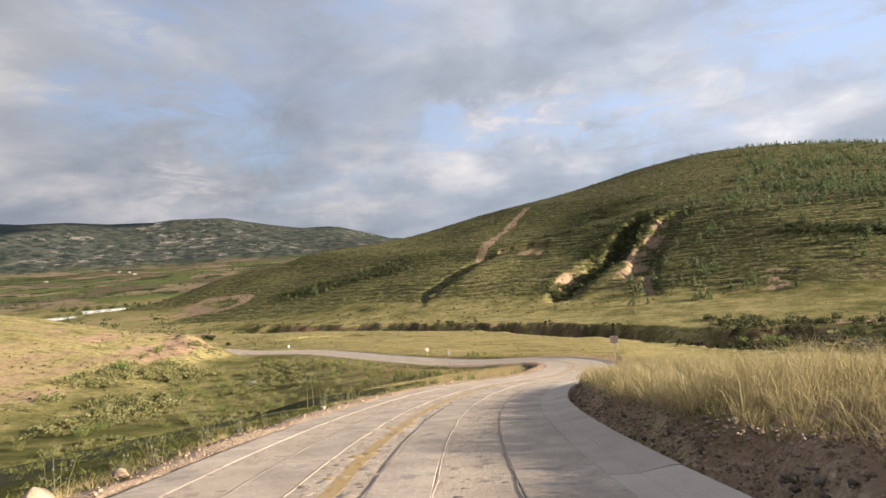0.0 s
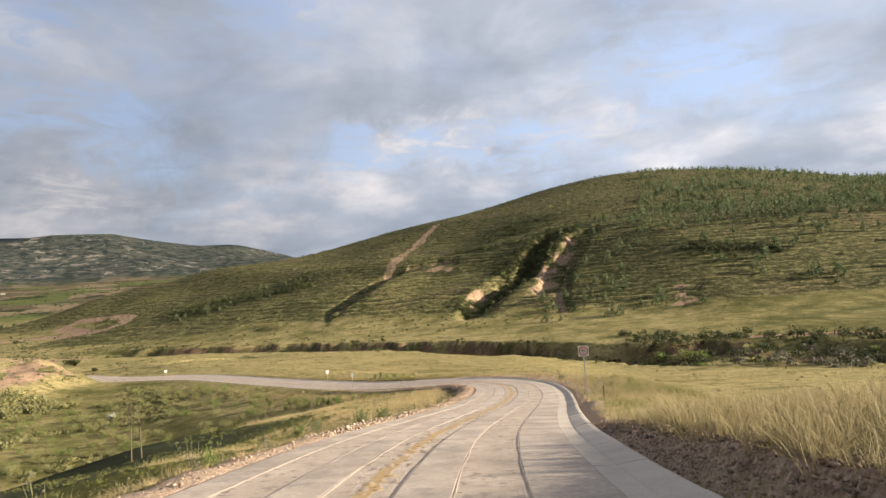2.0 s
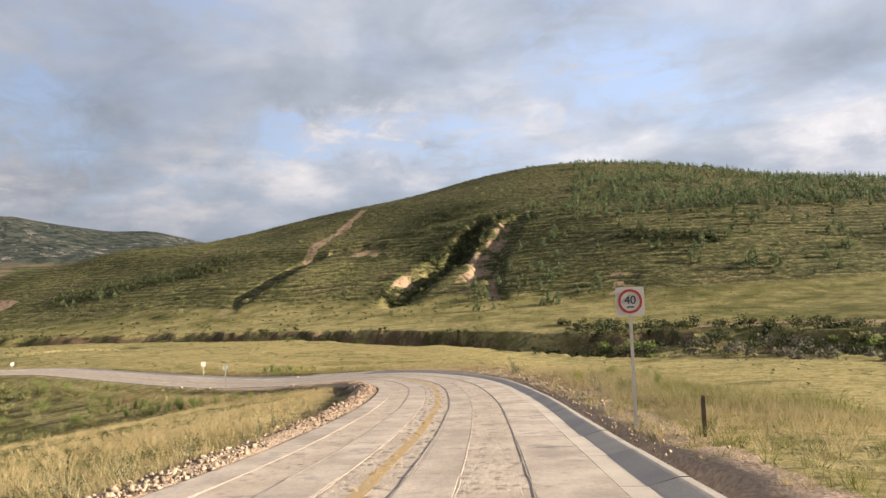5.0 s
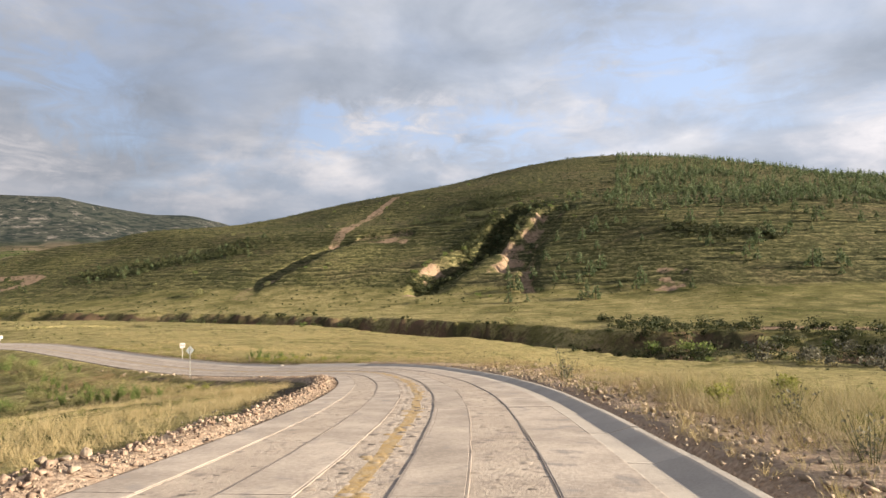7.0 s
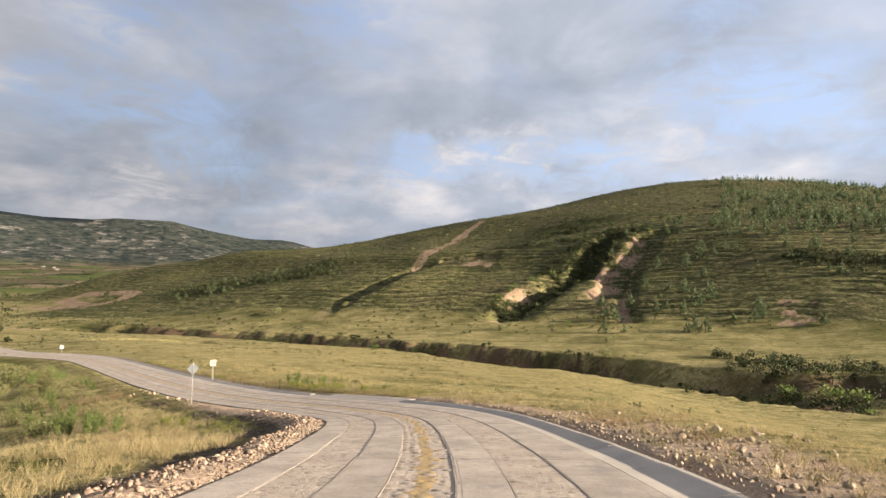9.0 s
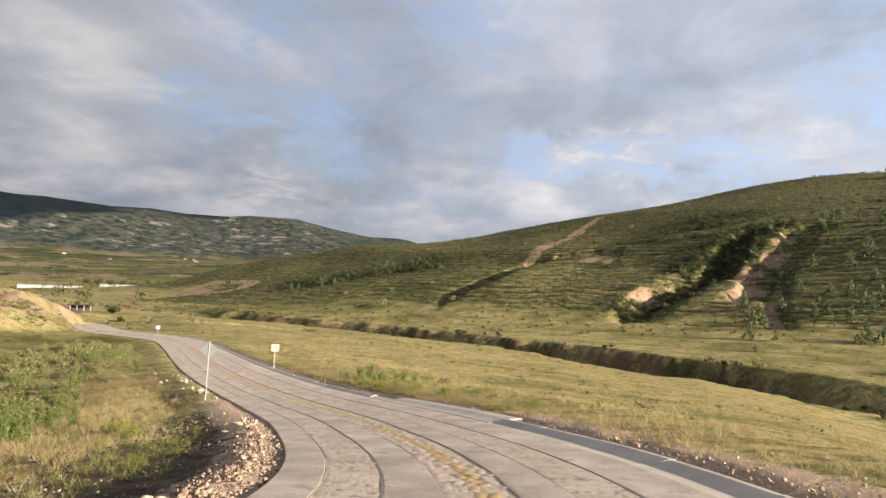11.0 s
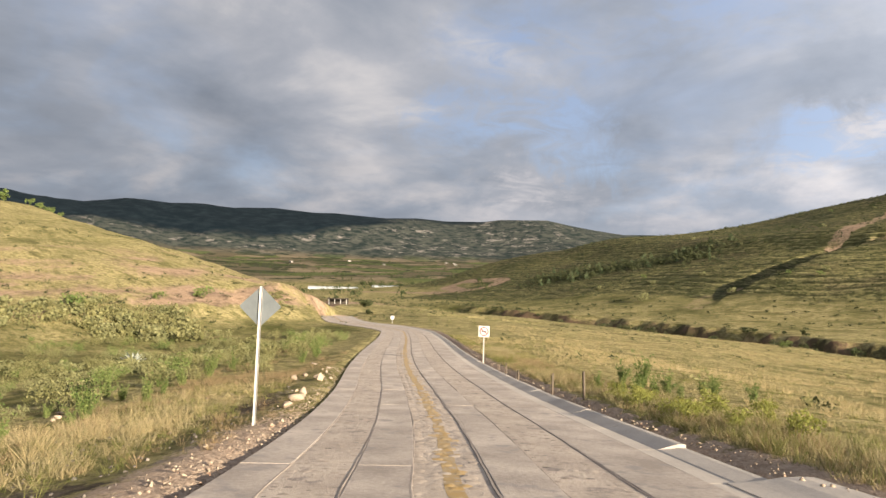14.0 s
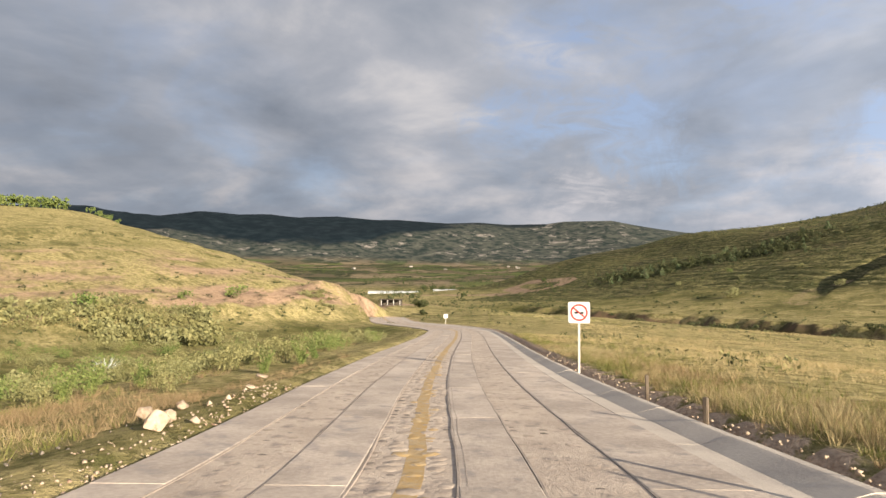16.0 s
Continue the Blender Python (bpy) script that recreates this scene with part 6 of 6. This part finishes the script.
def sign(name, base, face, height, size, label, post_mat, style, lean=0.0):
    """A sign on a post. face: the way its front looks; height: of the plate's middle."""
    top = new(name)
    a = math.degrees(math.atan2(face[0], -face[1]))
    turn = 45 if style == "diamond" else 0
    half = size / 2 * (1.414 if turn else 1)
    part("post", bm_mesh("post", channel(0.065 if style == "diamond" else 0.06, 0.04, height + half * 0.98), post_mat), top)
    pl = part("plate", bm_mesh("plate", plate(size, 0.004, 0.05, turn), M_STEEL if style == "diamond" else M_WHITE), top, "grey bare metal back" if style == "diamond" else "white square plate", at=pose(0, -0.004, height))
    if style == "diamond":
        part("rim", bm_mesh("rim", plate(size * 1.0, 0.003, 0.05, turn), M_WHITE), pl, at=pose(0, -0.006, 0))
    if style == "limit":
        part("ring", bm_mesh("ring", ring(size * 0.34, size * 0.43, 0.004), M_RED), pl, "dark red ring", at=pose(0, -0.002, 0))
        part("number", letters("40", size * 0.42, 0.004, M_BLACK), pl, "black number forty", at=pose(0, -0.005, size * 0.03))
        part("small_bar", bm_mesh("small_bar", box(size * 0.26, 0.004, size * 0.05, 0.002), M_BLACK), pl, at=pose(0, -0.004, -size * 0.2))
    if style == "no_passing":
        part("ring", bm_mesh("ring", ring(size * 0.32, size * 0.40, 0.004), M_RED), pl, "dark red ring", at=pose(0, -0.002, 0))
        part("slash", bm_mesh("slash", box(size * 0.66, 0.004, size * 0.07, 0.002, turn=40), M_RED), pl, "red slanting bar", at=pose(0, -0.0075, 0))
        for dx in (-0.13, 0.13):
            part("car_shape", bm_mesh("car_shape", box(size * 0.18, 0.004, size * 0.09, 0.015), M_BLACK), pl, at=pose(size * dx, -0.004, -size * 0.01))
    for dz in (0.12, -0.12):
        part("bolt", bm_mesh("bolt", box(0.022, 0.012, 0.022, 0.006), M_STEEL), pl, at=pose(0, -0.006, dz * size / 0.6))
    top.matrix_basis = pose(*base, 0, lean, a)
    return tagged(top, label, "road sign")


def ground_at(x, y, up=0.0):
    return (x, y, float(height(x, y)[0]) + up)


sign("warning_sign", (-19.68, 109.97, -17.05), (-0.80, 0.60), 2.42, 0.62, "grey metal back of a diamond warning sign on a post", M_POST, "diamond", -0.6)
sign("speed_limit_sign", ground_at(4.4, 50.3), (-0.08, -1.0), 2.85 + (-8.3 - ground_at(4.4, 50.3)[2]), 0.6, "white square speed limit sign with a red ring and forty", M_POST, "limit", 0.5)
sign("no_passing_sign", ground_at(-27.8, 129.3), (0.55, -0.83), 1.72 + (-18.3 - ground_at(-27.8, 129.3)[2]), 0.6, "white square no-overtaking sign with a red barred ring", M_POST, "no_passing", 0.0)
sign("small_sign", ground_at(-81.2, 176.4), (0.66, -0.75), 1.15, 0.62, "small white sign at the outside of the bend", M_POST, "blank")

stake_mesh = bm_mesh("stake", box(0.07, 0.07, 1.25, 0.012, (0, 0, 0.33)), M_WOOD)
for k, (x, y, hgt) in enumerate([(-21.9, 123.6, 0.75), (-18.5, 120.4, 0.80), (-17.0, 119.7, 0.85), (-23.9, 125.7, 0.50), (5.0, 48.6, 0.75)]):
    ob = tagged(new("stake", stake_mesh), "weathered wooden stake standing in dry grass", "stake", "stakes along the verge")
    ob.matrix_basis = pose(*ground_at(x, y), 3 * math.sin(k * 2.0), 4 * math.sin(k * 3.1), 40 * k) @ Matrix.Diagonal((1, 1, hgt / 0.95, 1))


def greenhouse(centre, along_deg, length, spans, width, eave, rise, label):
    """A film greenhouse of several arched spans side by side."""
    top = new("greenhouse")
    for i in range(spans):
        y0 = (i - (spans - 1) / 2) * width
        arc = [(-width / 2, -1.5)] + [(-width / 2 * math.cos(math.pi * k / 10), eave + rise * math.sin(math.pi * k / 10)) for k in range(11)] + [(width / 2, -1.5)]
        v, f, n = [], [], len(arc)
        for k in range(9):
            x = -length / 2 + length * k / 8
            v += [(x, y0 + a, z) for a, z in arc]
        for k in range(8):
            f += [(k * n + j, k * n + j + 1, (k + 1) * n + j + 1, (k + 1) * n + j) for j in range(n - 1)]
        f += [tuple(range(n))[::-1], tuple(range(8 * n, 9 * n))]
        part("span", mesh_from("span", v, f, M_PLASTIC, smooth=False), top)
        for x in (-length / 2, length / 2):
            part("end_frame", bm_mesh("end_frame", box(0.25, width * 0.96, 0.25, 0.04, (x, y0, eave)), M_STEEL), top)
    top.matrix_basis = pose(*centre, 0, 0, along_deg)
    return tagged(top, label, "greenhouse", "greenhouses")


greenhouse((-420, 446, -24.3), 51, 42, 2, 9, 2.6, 1.6, "long white plastic-film greenhouse in the valley")
greenhouse((-436, 533, -23.4), 44, 37, 3, 8, 3.0, 1.8, "white plastic-film greenhouse beside a row of trees")


def open_shed(centre, turn):
    top = new("open_shed")
    for k in range(4):
        part("post", bm_mesh("post", box(0.28, 0.28, 2.6, 0.03, (-4 + 2.7 * k, 0, 0.9)), M_POST), top, "white painted post")
    part("roof", bm_mesh("roof", box(10, 4.5, 0.35, 0.06, (0, 1.6, 2.35)), M_THATCH), top, "dark low roof")
    part("back_wall", bm_mesh("back_wall", box(9.4, 0.2, 2.6, 0.02, (0, 3.4, 0.9)), M_THATCH), top)
    top.matrix_basis = pose(*centre, 0, 0, turn) @ Matrix.Diagonal((0.6, 0.6, 0.6, 1))
    return tagged(top, "dark open shed with white posts beside the road", "shed")


open_shed(ground_at(-141, 215, 0.1), 42)
leafy_stuff("roadside_trees", [(-148, 221, 3.2, 2.2), (-136, 222, 3.0, 2.0), (-152, 214, 3.0, 2.0), (-131, 216, 2.4, 1.6), (-118, 205, 1.4, 1.0)], 400, M_SCRUB, "green trees round the open shed", "trees", 240)


def house(x, y, turn, size, label):
    top = new("house")
    w, d, h = 9 * size, 6 * size, 3.2 * size
    part("wall", bm_mesh("wall", box(w, d, h + 2, 0.05, (0, 0, h / 2 - 1)), M_WALL), top)
    bm = bmesh.new()
    v = [bm.verts.new(p) for p in ((-w / 2 - .4, -d / 2 - .4, h), (w / 2 + .4, -d / 2 - .4, h), (w / 2 + .4, d / 2 + .4, h), (-w / 2 - .4, d / 2 + .4, h), (-w / 2 - .4, 0, h + 1.4 * size), (w / 2 + .4, 0, h + 1.4 * size))]
    for f in ((0, 1, 5, 4), (2, 3, 4, 5), (0, 4, 3), (1, 2, 5), (3, 2, 1, 0)):
        bm.faces.new([v[k] for k in f])
    part("roof", bm_mesh("roof", bm, M_THATCH if size > 1 else M_WALL), top)
    for dx in (-0.28, 0.28):
        part("window", bm_mesh("window", box(1.2 * size, 0.12, 1.2 * size, 0.02, (w * dx, -d / 2 - 0.03, h * 0.55)), M_BLACK), top)
    top.matrix_basis = pose(*ground_at(x, y), 0, 0, turn)
    return tagged(top, label, "house", "far houses")


q = np.random.default_rng(55)
for k in range(9):
    az, d = math.radians(q.uniform(22, 76)), q.uniform(900, 2100)
    house(-15 - math.sin(az) * d, 100 + math.cos(az) * d, q.uniform(0, 360), q.uniform(0.8, 1.2), "small pale house far off in the valley")
